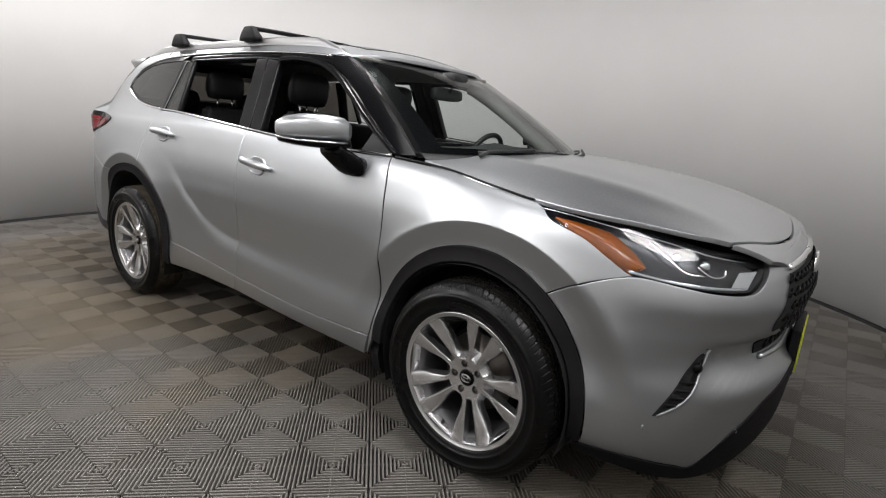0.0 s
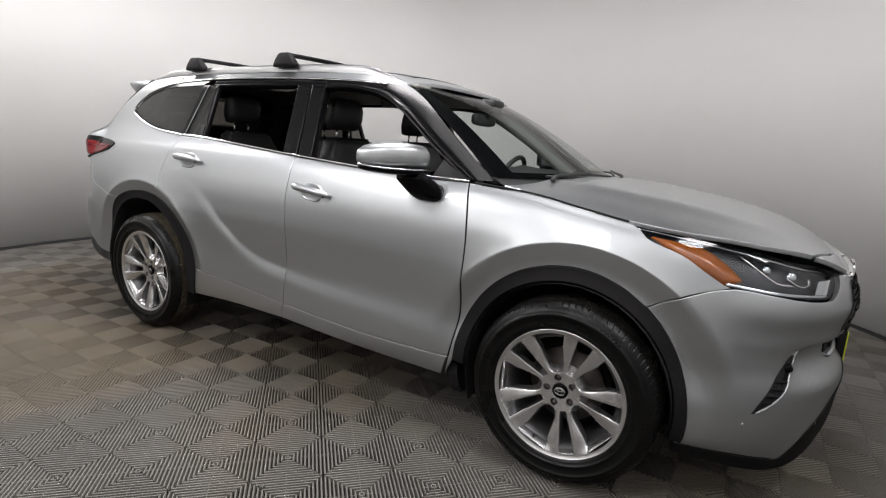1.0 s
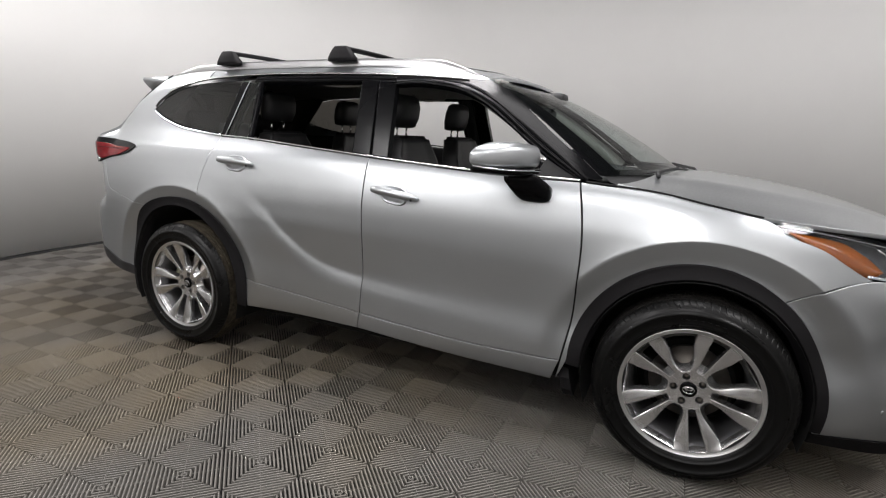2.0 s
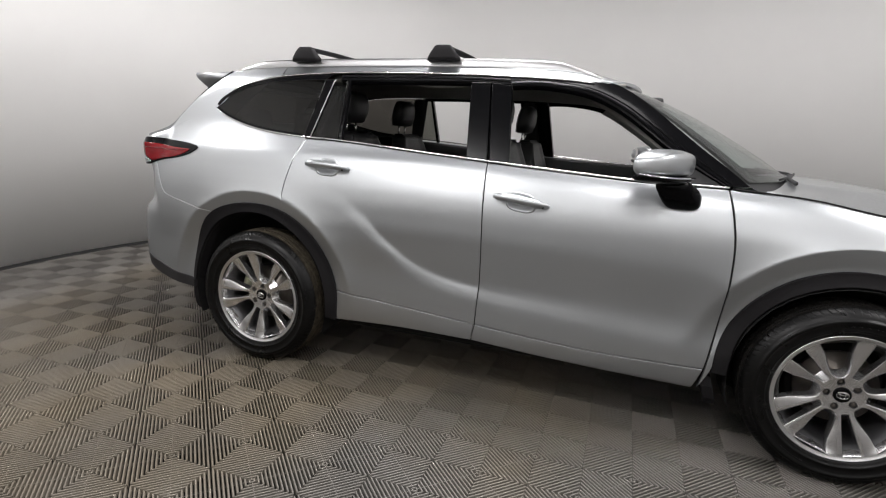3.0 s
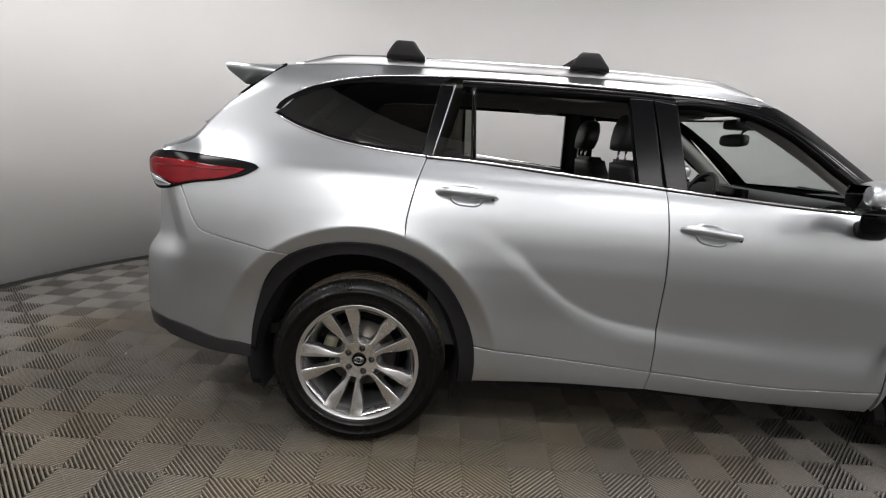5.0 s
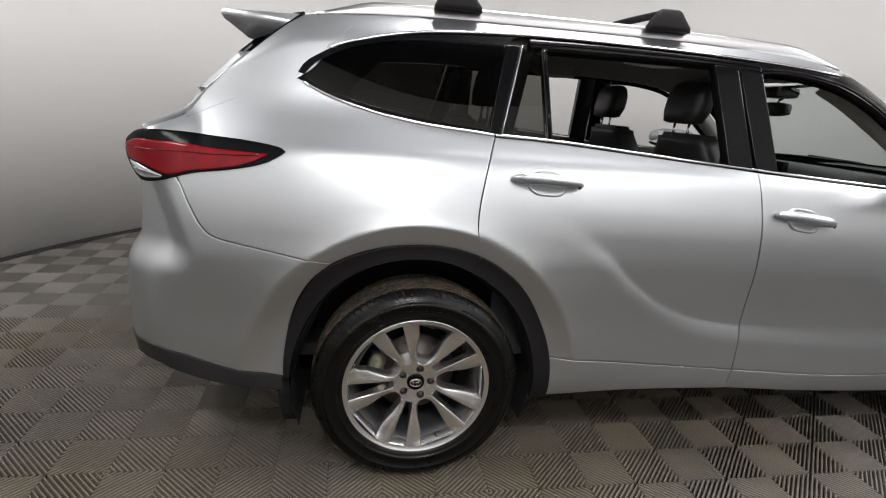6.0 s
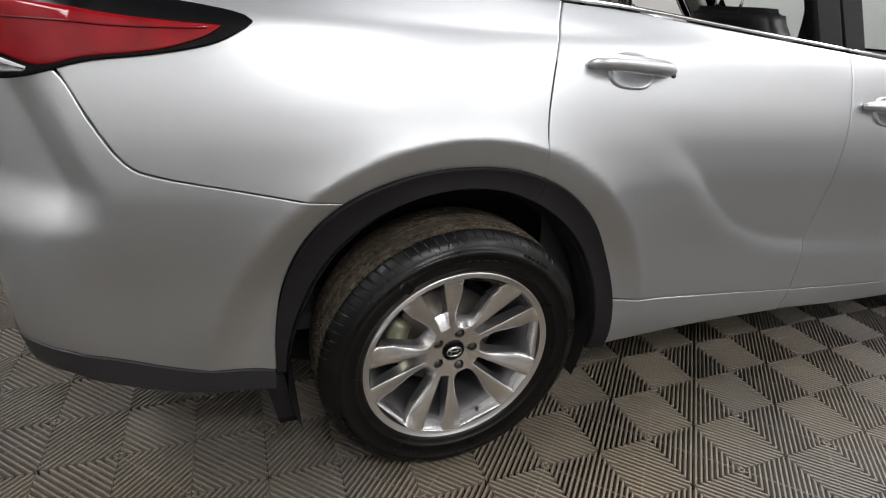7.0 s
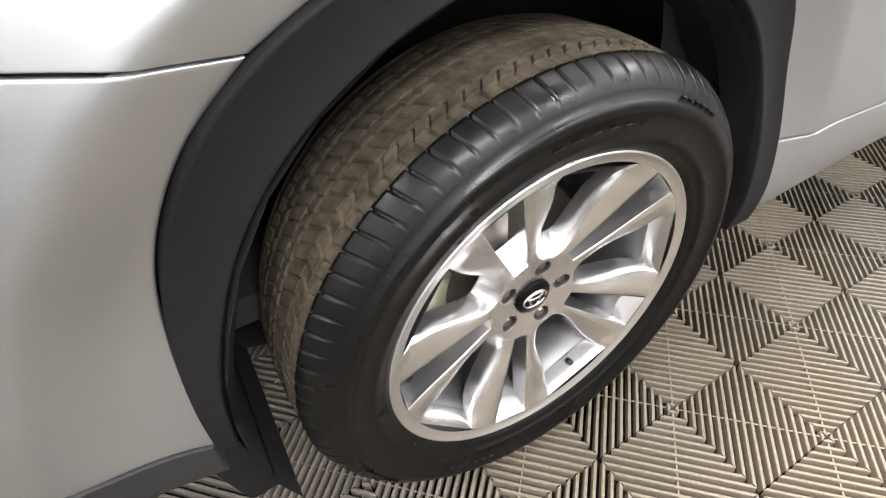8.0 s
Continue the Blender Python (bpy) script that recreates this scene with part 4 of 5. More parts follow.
    V_R = [(q(2.09), .468), (q(2.145), .52), (q(2.180), .60), (q(2.205), .69)]
    vent = part("bumper_vent", patch(flank_q, [V_R[0], V_L[0]], V_L, [V_R[-1], V_L[-1]], V_R, side=side, flip=-1, lift=.0015, depth=.003, gap=0, cell=.012), LINER, car, "black slanted vent")
    for zz in (.51, .535, .56, .585):
        xa = np.interp(zz, [.465, .555, .65, .695], [2.078, 2.121, 2.162, 2.195]) + .004
        xb = np.interp(zz, [.468, .52, .60, .69], [2.09, 2.145, 2.18, 2.205]) - .004
        pts = []
        for k in range(6):
            p = flank_q(q(xa + (xb - xa) * k / 5), zz) - outward(flank_q, q(xa + (xb - xa) * k / 5), zz) * .004
            pts.append((p.x, p.y * side, p.z))
        part("vent_slat", tube(pts, .004, 6), CLADDING, vent)
    p = flank_q(q(2.175), .632) - outward(flank_q, q(2.175), .632) * .002
    orb = bmesh.new()
    bmesh.ops.create_uvsphere(orb, u_segments=16, v_segments=10, radius=.017, matrix=pose(p.x, p.y * side, p.z))
    part("fog_lamp", orb, GLOSS_BLACK, vent, "small round fog lamp")
    edge = []
    for a, b in spline(V_R, 14):
        p = flank_q(a, b) - outward(flank_q, a, b) * .003
        edge.append((p.x, p.y * side, p.z))
    part("vent_edge", tube(edge, .005, 6), SILVER, vent)
    # grille half
    G_SIDE = [(.50, .645), (.50, .70), (.475, .83), (.41, .922)]
    part("grille", patch(flank_q, [(0, .645), (.50, .645)], G_SIDE, [(0, .935), (.41, .922)], [(0, .645), (0, .935)], side=side, flip=-1, lift=.004, depth=.006, gap=0, edges="r", cell=.03), LINER, car,
         "black mesh grille")
    for r in range(7):
        for c in range(8):
            zz, qq = .668 + .040 * r, .025 + .055 * c + (.0275 if r % 2 else 0)
            if qq < .465 - .06 * max(0, zz - .83) / .09:
                p = flank_q(qq, zz) - outward(flank_q, qq, zz) * .006
                bit = tube([(flank_q(qq - .025, zz - .012) - outward(flank_q, qq, zz) * .006), p + Vector((0, 0, .008)), (flank_q(qq + .025, zz - .012) - outward(flank_q, qq, zz) * .006)], .0055, 6)
                for v in bit.verts:
                    v.co.y *= side
                part("grille_bar", bit, GLOSS_BLACK, car)
    for line, rad, mat, name in (([(0, .625), (.25, .625), (.47, .63)], .012, SILVER, "lower_grille_bar"), ([(0, .945), (.25, .945), (.42, .938)], .012, CHROME, "upper_grille_bar")):
        pts = []
        for a, b in spline(line, 16):
            p = flank_q(a, b) - outward(flank_q, a, b) * .006
            pts.append((p.x, p.y * side, p.z))
        part(name, tube(pts, rad, 10, .8), mat, car)
    for qq, zz in ((q(2.285), .40), (q(2.06), .42)):
        orb = bmesh.new()
        p = flank_q(qq, zz)
        bmesh.ops.create_uvsphere(orb, u_segments=14, v_segments=8, radius=.010, matrix=pose(p.x, p.y * side, p.z) @ Matrix.Diagonal((.5, .5, 1, 1)))
        part("parking_sensor", orb, SILVER, car)
badge = bmesh.new()
bmesh.ops.create_uvsphere(badge, u_segments=24, v_segments=12, radius=1, matrix=Matrix.Translation((2.392, 0, .90)) @ Matrix.Diagonal((.014, .085, .05, 1)))
part("nose_badge", badge, CHROME, car, "oval chrome badge")
plate = bmesh.new()
box(plate, 2.405, -.155, .50, 2.411, .155, .655, .002)
plate = part("number_plate", plate, PLATE, car, "yellow-green number plate")
holder_bm = bmesh.new()
box(holder_bm, 2.375, -.165, .49, 2.404, .165, .665, .004)
part("plate_holder", holder_bm, CLADDING, plate)

# ---- wheels ----
FACE_Y = crv((.030, -.8925), (.075, -.8985), (.15, -.9135), (.2600, -.9360), (.2745, -.9405))
SLOT_W = crv((.086, .0130), (.15, .0215), (.2600, .0350))
OVAL_W = crv((.0805, .0060), (.0825, .0130), (.086, .0190), (.092, .0240), (.105, .0310), (.13, .0385), (.17, .0455), (.2, .0500), (.225, .0580), (.2600, .0720))
LUG_AT, LUG_R = .0585, .0150


def half_slot(r):
    return SLOT_W(r) if .0861 <= r <= .2600 else 0.0


def half_oval(r):
    if abs(r - LUG_AT) < LUG_R:
        return math.sqrt(LUG_R ** 2 - (r - LUG_AT) ** 2)
    return OVAL_W(r) if .0805 <= r <= .2600 else 0.0


SPOKE_ROWS = [.030, .038, .0436, .0442, .0455, .048, .052, LUG_AT, .065, .069, .0715, .073, .0735, .0770, .0804, .0806, .0825, .0859, .0862, .092, .098, .105, .117, .13, .15, .17, .185, .2, .2125, .225, .236, .246, .254, .2600]


def sunk(r):
    """How far a spoke's face falls away towards the wide window."""
    return .0075 * smoothstep(.085, .15, r) * smoothstep(.2600, .235, r)


def spoke_bmesh(pair_angle, sign):
    """One flat machined spoke, from the middle of its slot to the middle of the wide window beside it."""
    bm = bmesh.new()
    rows = []
    for r in SPOKE_ROWS:
        a0 = math.asin(half_slot(r) / r)
        a1 = math.radians(36) - math.asin(half_oval(r) / r)
        ring = []
        for k in range(9):
            a = a0 + (a1 - a0) * k / 8
            # a shallow crown, with eased edges beside the windows
            edge = min(a - a0, a1 - a) * r
            ease = .0012 * smoothstep(.0025, 0, edge) if r > .08 else 0
            a = pair_angle + sign * a
            ring.append(bm.verts.new((r * math.cos(a), FACE_Y(r) + ease + sunk(r) * (max(0, k - 2) / 6) ** 1.2, r * math.sin(a))))
        rows.append(ring)
    for a, b in zip(rows, rows[1:]):
        for k in range(8):
            f = (a[k], a[k + 1], b[k + 1], b[k])
            bm.faces.new(f if sign > 0 else f[::-1])
    return bm


def window_bmesh(angle, rs, half, stages, closed=False, fall=None):
    """The walls of one opening in the wheel's face. stages: (depth, how narrow, how far the hub end and the tyre end move in)."""
    bm = bmesh.new()
    ca, sa = math.cos(angle), math.sin(angle)
    line = [(r, half(r)) for r in rs] + [(r, -half(r)) for r in rs[::-1]]
    r0, r1 = rs[0], rs[-1]
    rings = []
    for deep, narrow, hub_in, rim_in in stages:
        ring = []
        for r, t in line:
            u = (r - r0) / (r1 - r0)
            q = r0 + hub_in + (r1 - rim_in - r0 - hub_in) * u
            # the arc of the tyre end stays an arc
            rr = math.sqrt(max(r * r - t * t, 0)) - r + q
            ring.append(bm.verts.new((rr * ca - t * narrow * sa, FACE_Y(r) + deep + (fall(r) if fall else 0), rr * sa + t * narrow * ca)))
        rings.append(ring)
    n = len(line)
    for a, b in zip(rings, rings[1:]):
        for k in range(n):
            bm.faces.new((a[k], a[(k + 1) % n], b[(k + 1) % n], b[k]))
    if closed:
        bm.faces.new(rings[-1])
    bmesh.ops.remove_doubles(bm, verts=bm.verts, dist=1e-5)
    bmesh.ops.recalc_face_normals(bm, faces=bm.faces)
    for e in bm.edges:
        if len(e.link_faces) == 2 and e.calc_face_angle(0) > .35:
            e.smooth = False
    return bm


SLOT_RS = [.0862, .092, .098, .105, .117, .13, .15, .17, .185, .2, .2125, .225, .236, .246, .254, .2600]
OVAL_RS = [.0806, .0825, .086, .092, .098, .105, .117, .13, .15, .17, .185, .2, .2125, .225, .236, .246, .254, .2600]
LUG_RS = [LUG_AT + LUG_R * math.sin(math.radians(d)) for d in range(-84, 85, 12)]


def ribbed_ring(prof, n):
    """A ring of rubber cut by sipes: (radius, y, how the ring is cut, how far round it is turned)."""
    bm = bmesh.new()
    rings = []
    for r, y, drop, every, slide in prof:
        ring = []
        for k in range(n):
            a = (k + slide) * math.tau / n
            d = drop if not every or k % every == 0 else 0
            ring.append(bm.verts.new(((r - d) * math.cos(a), y, (r - d) * math.sin(a))))
        rings.append(ring)
    for a, b in zip(rings, rings[1:]):
        for k in range(n):
            bm.faces.new((a[k], b[k], b[(k + 1) % n], a[(k + 1) % n]))
    return bm


def tread_bmesh():
    """Tread ribs with slanted sipes, parted by grooves."""
    prof = []
    for y0, y1, lean, every in ((-.914, -.898, .8, 6), (-.894, -.880, -2.4, 6), (-.876, -.851, 3.6, 6), (-.844, -.833, 1.8, 6), (-.829, -.803, 3.9, 6), (-.796, -.782, 2.4, 6), (-.778, -.752, 1.2, 6)):
        r0 = .3838 - 1.1 * (y0 + .838) ** 2
        r1 = .3838 - 1.1 * (y1 + .838) ** 2
        prof += [(r0, y0 - .0012, .0085, 0, 0), (r0, y0, .0035, every, 0), (r0, (y0 + y1) / 2, .0026, every, lean / 2), (r1, y1, .0035, every, lean), (r1, y1 + .0012, .0085, 0, lean)]
    prof += [(.372, -.738, 0, 0, 0), (.352, -.725, 0, 0, 0)]
    return ribbed_ring(prof, 660)


def drawn_in(bm):
    """Rim and spokes at their true size: a 20 inch wheel."""
    for v in bm.verts:
        v.co.x, v.co.z = v.co.x * .968, v.co.z * .968
    return bm


def build_wheel(name, turn, calipered):
    rim = lathe([(.279, -.934), (.2785, -.9395), (.2765, -.9420), (.2745, -.9415), (.2735, -.9402), (.2600, -.9360)], 100)
    wheel = part(name, drawn_in(rim), ALLOY, car, "machined silver alloy wheel")
    barrel = lathe([(.2740, -.9300), (.252, -.915), (.236, -.890), (.226, -.870), (.221, -.84), (.216, -.72)], 80)
    part("barrel", drawn_in(barrel), ALLOY_DARK, wheel)
    for k in range(5):
        a = math.radians(turn + 72 * k)
        for sign in (1, -1):
            part("spoke", drawn_in(spoke_bmesh(a, sign)), MACHINED, wheel)
        part("slot_wall", drawn_in(window_bmesh(a, SLOT_RS, half_slot, ((.0002, 1, 0, 0), (.0016, .94, .0012, .0012), (.014, .92, .010, .006), (.034, .86, .030, .014)))), ALLOY_BRIGHT, wheel)
        a += math.radians(36)
        part("window_wall", drawn_in(window_bmesh(a, OVAL_RS, half_oval, ((.0012, 1, 0, 0), (.0028, .97, .0015, .0012), (.010, .90, .006, .005), (.018, .88, .014, .008), (.034, .86, .024, .013)), fall=sunk)), ALLOY_BRIGHT, wheel)
        part("lug_hole", drawn_in(window_bmesh(a, LUG_RS, half_oval, ((.0001, 1, 0, 0), (.0012, .95, .0007, .0007), (.022, .88, .002, .002)), True)), ALLOY_DARK, wheel)
        nut = lathe([(.0098, -.870), (.0096, -.8895), (.007, -.8925), (.0005, -.8930)], 6)
        ob = part("lug_nut", nut, STEEL, wheel, smooth=False)
        ob.location = (LUG_AT * math.cos(a), 0, LUG_AT * math.sin(a))
    cap = lathe([(.032, -.886), (.032, -.8965), (.0295, -.8985), (.018, -.9005), (.001, -.9010)], 36)
    part("centre_cap", cap, GLOSS_BLACK, wheel, "black centre cap")
    for rx, rz in ((.0215, .0155), (.0095, .0150), (.0150, .0055)):
        loop = [(rx * math.cos(t * math.tau / 28), -.9008, rz * math.sin(t * math.tau / 28) + (.006 if rz < .01 else 0)) for t in range(28)]
        part("cap_ring", tube(loop, .0016, 6, closed=True), CHROME, wheel)
    a = math.radians(turn - 108)
    stem = tube([(.240 * math.cos(a), -.905, .240 * math.sin(a)), (.222 * math.cos(a), -.922, .222 * math.sin(a))], [.0065, .0055], 10)
    part("valve", stem, DARK_TRIM, wheel, "black valve stem")
    side = lathe([(.2645, -.930), (.2690, -.9405), (.279, -.947), (.288, -.950), (.2885, -.9515), (.2955, -.9535), (.297, -.9525), (.310, -.9575), (.325, -.9595), (.3255, -.9605), (.338, -.9585), (.3385, -.957), (.350, -.951)], 128)
    part("tyre", side, RUBBER, wheel, "dressed black tyre sidewall")
    shoulder = [(.350, -.951, .0, 12, 0), (.359, -.9452, .0, 12, 0), (.366, -.9385, .0040, 12, 1), (.3712, -.9312, .0055, 12, 2), (.3755, -.9245, .0062, 12, 3), (.3785, -.919, .0064, 12, 3.5),
                (.3800, -.9160, .0066, 12, 4), (.3795, -.9152, .008, 0, 4)]
    part("tyre_shoulder", ribbed_ring(shoulder, 1080), RUBBER, wheel)
    part("tread", tread_bmesh(), TREAD if calipered else FRONT_TREAD, wheel, "dusty brown tread" if calipered else "dark tread", smooth=False)
    inner = lathe([(.352, -.725), (.31, -.715), (.24, -.73), (.222, -.74)], 48)
    part("inner_sidewall", inner, RUBBER, wheel)
    disc_bm = lathe([(.06, -.83), (.075, -.835), (.078, -.815), (.155, -.815), (.157, -.805), (.155, -.795), (.08, -.795)], 64)
    part("brake_disc", disc_bm, STEEL, wheel, "grey brake disc")
    shield = lathe([(.175, -.775), (.02, -.77)], 40)
    part("dust_shield", shield, LINER, wheel)
    if calipered:
        cal = bmesh.new()
        rows = []
        for k in range(7):
            a = math.radians(150 + 6 * k)
            rows.append([cal.verts.new((r * math.cos(a), y, r * math.sin(a))) for r, y in ((.120, -.838), (.172, -.842), (.180, -.82), (.180, -.785), (.120, -.785))])
        for a, b in zip(rows, rows[1:]):
            for k in range(5):
                cal.faces.new((a[k], a[(k + 1) % 5], b[(k + 1) % 5], b[k]))
        cal.faces.new(rows[0])
        cal.faces.new(rows[-1])
        bmesh.ops.recalc_face_normals(cal, faces=cal.faces)
        bmesh.ops.bevel(cal, geom=[e for e in cal.edges if e.calc_face_angle(0) > .6], offset=.005, segments=2, affect="EDGES")
        part("brake_caliper", cal, ZINC, wheel, "pale zinc-plated brake caliper")
    # raised bars of sidewall marking that cannot be read
    for a0, a1, r in ((50, 66, .345), (72, 100, .312), (196, 214, .345), (230, 250, .312)):
        for k in range(6):
            a = math.radians(a0 + (a1 - a0) * (k + .2) / 6)
            b = math.radians(a0 + (a1 - a0) * (k + .75) / 6)
            y = -.9566 if r > .33 else -.9590
            bm = tube([((r * math.cos(t)), y + .001, r * math.sin(t)) for t in (a, (a + b) / 2, b)], .0030 if r > .33 else .0022, 6, .6)
            part("sidewall_mark", bm, RUBBER, wheel)
    return wheel


rear_wheel = build_wheel("wheel", 40, True)
rear_wheel.location = (AXLE_R, 0, HUB_Z + .009)
front_wheel = build_wheel("wheel", -3, False)
front_wheel.location = (AXLE_F, 0, HUB_Z + .009)
for w in (rear_wheel, front_wheel):
    twin = copy_thing(w, Matrix.Identity(4))
    twin.matrix_basis = Matrix.Translation(w.location) @ Matrix.Rotation(math.pi, 4, "Z")

# ---- mirrors ----
def superellipse(n, p=.55):
    for k in range(n):
        a = k * math.tau / n
        c, s = math.cos(a), math.sin(a)
        yield abs(c) ** p * math.copysign(1, c), abs(s) ** p * math.copysign(1, s)


for side in (1, -1):
    # housing lofted outwards from its inner end
    def loft(rows, n=28, p=.62):
        bm = bmesh.new()
        rings = []
        for y, xa, xb, za, zb in rows:
            rings.append([bm.verts.new(((xa + xb) / 2 + (xb - xa) / 2 * c, y * side, (za + zb) / 2 + (zb - za) / 2 * s)) for c, s in superellipse(n, p)])
        for a, b in zip(rings, rings[1:]):
            for k in range(n):
                bm.faces.new((a[k], a[(k + 1) % n], b[(k + 1) % n], b[k]))
        bm.faces.new(rings[0])
        bm.faces.new(rings[-1])
        bmesh.ops.recalc_face_normals(bm, faces=bm.faces)
        return bm
    shell = part("door_mirror", loft([(-.885, .655, .705, 1.235, 1.285), (-.892, .612, .745, 1.222, 1.305), (-.92, .585, .752, 1.218, 1.322), (-.98, .555, .725, 1.218, 1.329), (-1.04, .53, .685, 1.219, 1.326),
                                      (-1.085, .513, .640, 1.223, 1.312), (-1.108, .512, .595, 1.232, 1.295), (-1.116, .525, .56, 1.248, 1.278)]), SILVER, car, "silver door mirror with black base")
    part("mirror_base", loft([(-.885, .66, .71, 1.200, 1.222), (-.90, .60, .748, 1.190, 1.224), (-.98, .552, .722, 1.188, 1.224), (-1.05, .525, .675, 1.194, 1.225), (-1.095, .512, .62, 1.205, 1.228), (-1.11, .53, .58, 1.215, 1.228)]),
         GLOSS_BLACK, shell, "gloss black lower shell")
    strip_pts = [(.755, -.925 * side, 1.217), (.728, -.98 * side, 1.217), (.688, -1.04 * side, 1.218), (.640, -1.09 * side, 1.221), (.585, -1.116 * side, 1.226), (.535, -1.122 * side, 1.232)]
    part("turn_signal", tube(strip_pts, .006, 8, .7), REFLECTOR, shell, "thin clear turn signal")
    glass_bm = bmesh.new()
    ring = [glass_bm.verts.new((.556 - .03 * (c + 1) / 2, (-1.0 - .095 * c) * side, 1.262 + .047 * s)) for c, s in superellipse(28, .5)]
    glass_bm.faces.new(ring)
    part("mirror_glass", glass_bm, MIRROR, shell, "mirror glass")
    foot = bmesh.new()
    rows = []
    for y, xa, xb, za, zb in ((-.85, .66, .80, 1.075, 1.16), (-.878, .655, .80, 1.078, 1.165), (-.895, .645, .790, 1.088, 1.18), (-.918, .628, .765, 1.115, 1.198), (-.95, .61, .738, 1.155, 1.212)):
        rows.append([foot.verts.new(((xa + xb) / 2 + (xb - xa) / 2 * c, y * side, (za + zb) / 2 + (zb - za) / 2 * s)) for c, s in superellipse(24, .6)])
    for a, b in zip(rows, rows[1:]):
        for k in range(24):
            foot.faces.new((a[k], a[(k + 1) % 24], b[(k + 1) % 24], b[k]))
    foot.faces.new(rows[0])
    foot.faces.new(rows[-1])
    bmesh.ops.recalc_face_normals(foot, faces=foot.faces)
    part("mirror_foot", foot, GLOSS_BLACK, shell, "gloss black mirror arm")

# ---- inside the cabin ----
tub = bmesh.new()
box(tub, -2.28, -.74, .42, 1.02, .74, .47)
box(tub, .98, -.74, .42, 1.02, .74, 1.12)
box(tub, -2.30, -.70, .42, -2.26, .70, 1.22)
part("cabin_floor", tub, DARK_TRIM, car, "black carpeted floor", smooth=False)
under = bmesh.new()
box(under, -.92, -.80, .26, .90, .80, .40, .03)
box(under, -2.30, -.70, .33, -1.9, .70, .45, .03)
box(under, 1.0, -.58, .28, 2.2, .58, .90, .05)
box(under, -1.9, -.58, .33, -.9, .58, .60, .03)
part("underbody", under, LINER, car, "black underbody", smooth=False)
for side in (1, -1):
    for x0, x1, zt0, zt1 in ((-.12, .90, 1.215, 1.175), (-1.14, -.16, 1.285, 1.225)):
        bm = bmesh.new()
        rows = []
        for k in range(13):
            x = x0 + (x1 - x0) * k / 12
            zt = zt0 + (zt1 - zt0) * k / 12
            ring = []
            for z, inn in ((.46, .10), (.70, .13), (.82, .15), (.90, .115), (1.05, .085), (zt - .02, .075), (zt - .004, .045), (zt - .004, .004)):
                p = side_at(x, z)
                ring.append(bm.verts.new((x, (p.y + inn) * side, z)))
            rows.append(ring)
        for a, b in zip(rows, rows[1:]):
            for k in range(7):
                f = (a[k], b[k], b[k + 1], a[k + 1])
                bm.faces.new(f)
        bmesh.ops.recalc_face_normals(bm, faces=bm.faces)
        part("door_trim", bm, DARK_TRIM, car, "black padded door trim")
    # rear side trim behind the doors, and pillar linings
    bm = bmesh.new()
    rows = []
    for k in range(11):
        x = -2.25 + 1.09 * k / 10
        rows.append([bm.verts.new((x, (side_at(x, min(z, 1.3)).y + inn) * side, z)) for z, inn in ((.90, .33), (.95, .14), (1.22, .085), (1.30, .05))])
    for a, b in zip(rows, rows[1:]):
        for k in range(3):
            bm.faces.new((a[k], b[k], b[k + 1], a[k + 1]))
    part("rear_trim", bm, DARK_TRIM, car, "dark rear side trim")
    for xs in (((-.245, 1.22), (-.285, 1.60), .10), ((-1.22, 1.28), (-1.13, 1.60), .10)):
        (xa, za), (xb, zb), wide = xs
        bm = bmesh.new()
        rows = []
        for k in range(9):
            t = k / 8
            x, z = xa + (xb - xa) * t, za + (zb - za) * t
            rows.append([bm.verts.new((x + dx, (cabin(x + dx * .5, z).y + inn) * side, z)) for dx, inn in ((0, .018), (.02, .05), (wide - .02, .05), (wide, .018))])
        for a, b in zip(rows, rows[1:]):
            for k in range(3):
                bm.faces.new((a[k], a[k + 1], b[k + 1], b[k]))
        part("pillar_lining", bm, DARK_TRIM, car, "dark pillar lining")
    bm = bmesh.new()
    rows = []
    for k in range(9):
        t = k / 8
        x, z = -2.17 + .36 * t, 1.26 + .34 * t
        rows.append([bm.verts.new((x + dx, (cabin(x + dx * .5, z).y + inn) * side, z)) for dx, inn in ((0, .02), (.02, .05), (.26, .05), (.28, .02))])
    for a, b in zip(rows, rows[1:]):
        for k in range(3):
            bm.faces.new((a[k], a[k + 1], b[k + 1], b[k]))
    part("pillar_lining", bm, DARK_TRIM, car, "dark rear pillar lining")
    bm = bmesh.new()
    rows = []
    for k in range(13):
        x = .38 + .58 * k / 12
        z = rail_z(x)
        e = cabin(x, z)
        rows.append([bm.verts.new((x + dx, (e.y + inn) * side, z + dz)) for dx, inn, dz in ((-.03, .02, -.02), (-.045, .06, -.035), (-.075, .07, -.075), (-.10, .02, -.09))])
    for a, b in zip(rows, rows[1:]):
        for k in range(3):
            bm.faces.new((a[k], a[k + 1], b[k + 1], b[k]))
    part("pillar_lining", bm, GREY_TRIM, car, "light grey pillar lining")
    # seat belt along the middle pillar
    belt = bmesh.new()
    pts = [(-.20, .66, 1.52), (-.205, .70, 1.30), (-.20, .71, 1.05), (-.19, .70, .75)]
    rows = [[belt.verts.new((x + dx, -y * side, z)) for dx in (-.024, .024)] for x, y, z in pts]
    for a, b in zip(rows, rows[1:]):
        belt.faces.new((a[0], a[1], b[1], b[0]))
    bmesh.ops.solidify(belt, geom=belt.faces[:], thickness=.002)
    part("seat_belt", belt, DARK_TRIM, car, "dark seat belt", smooth=False)
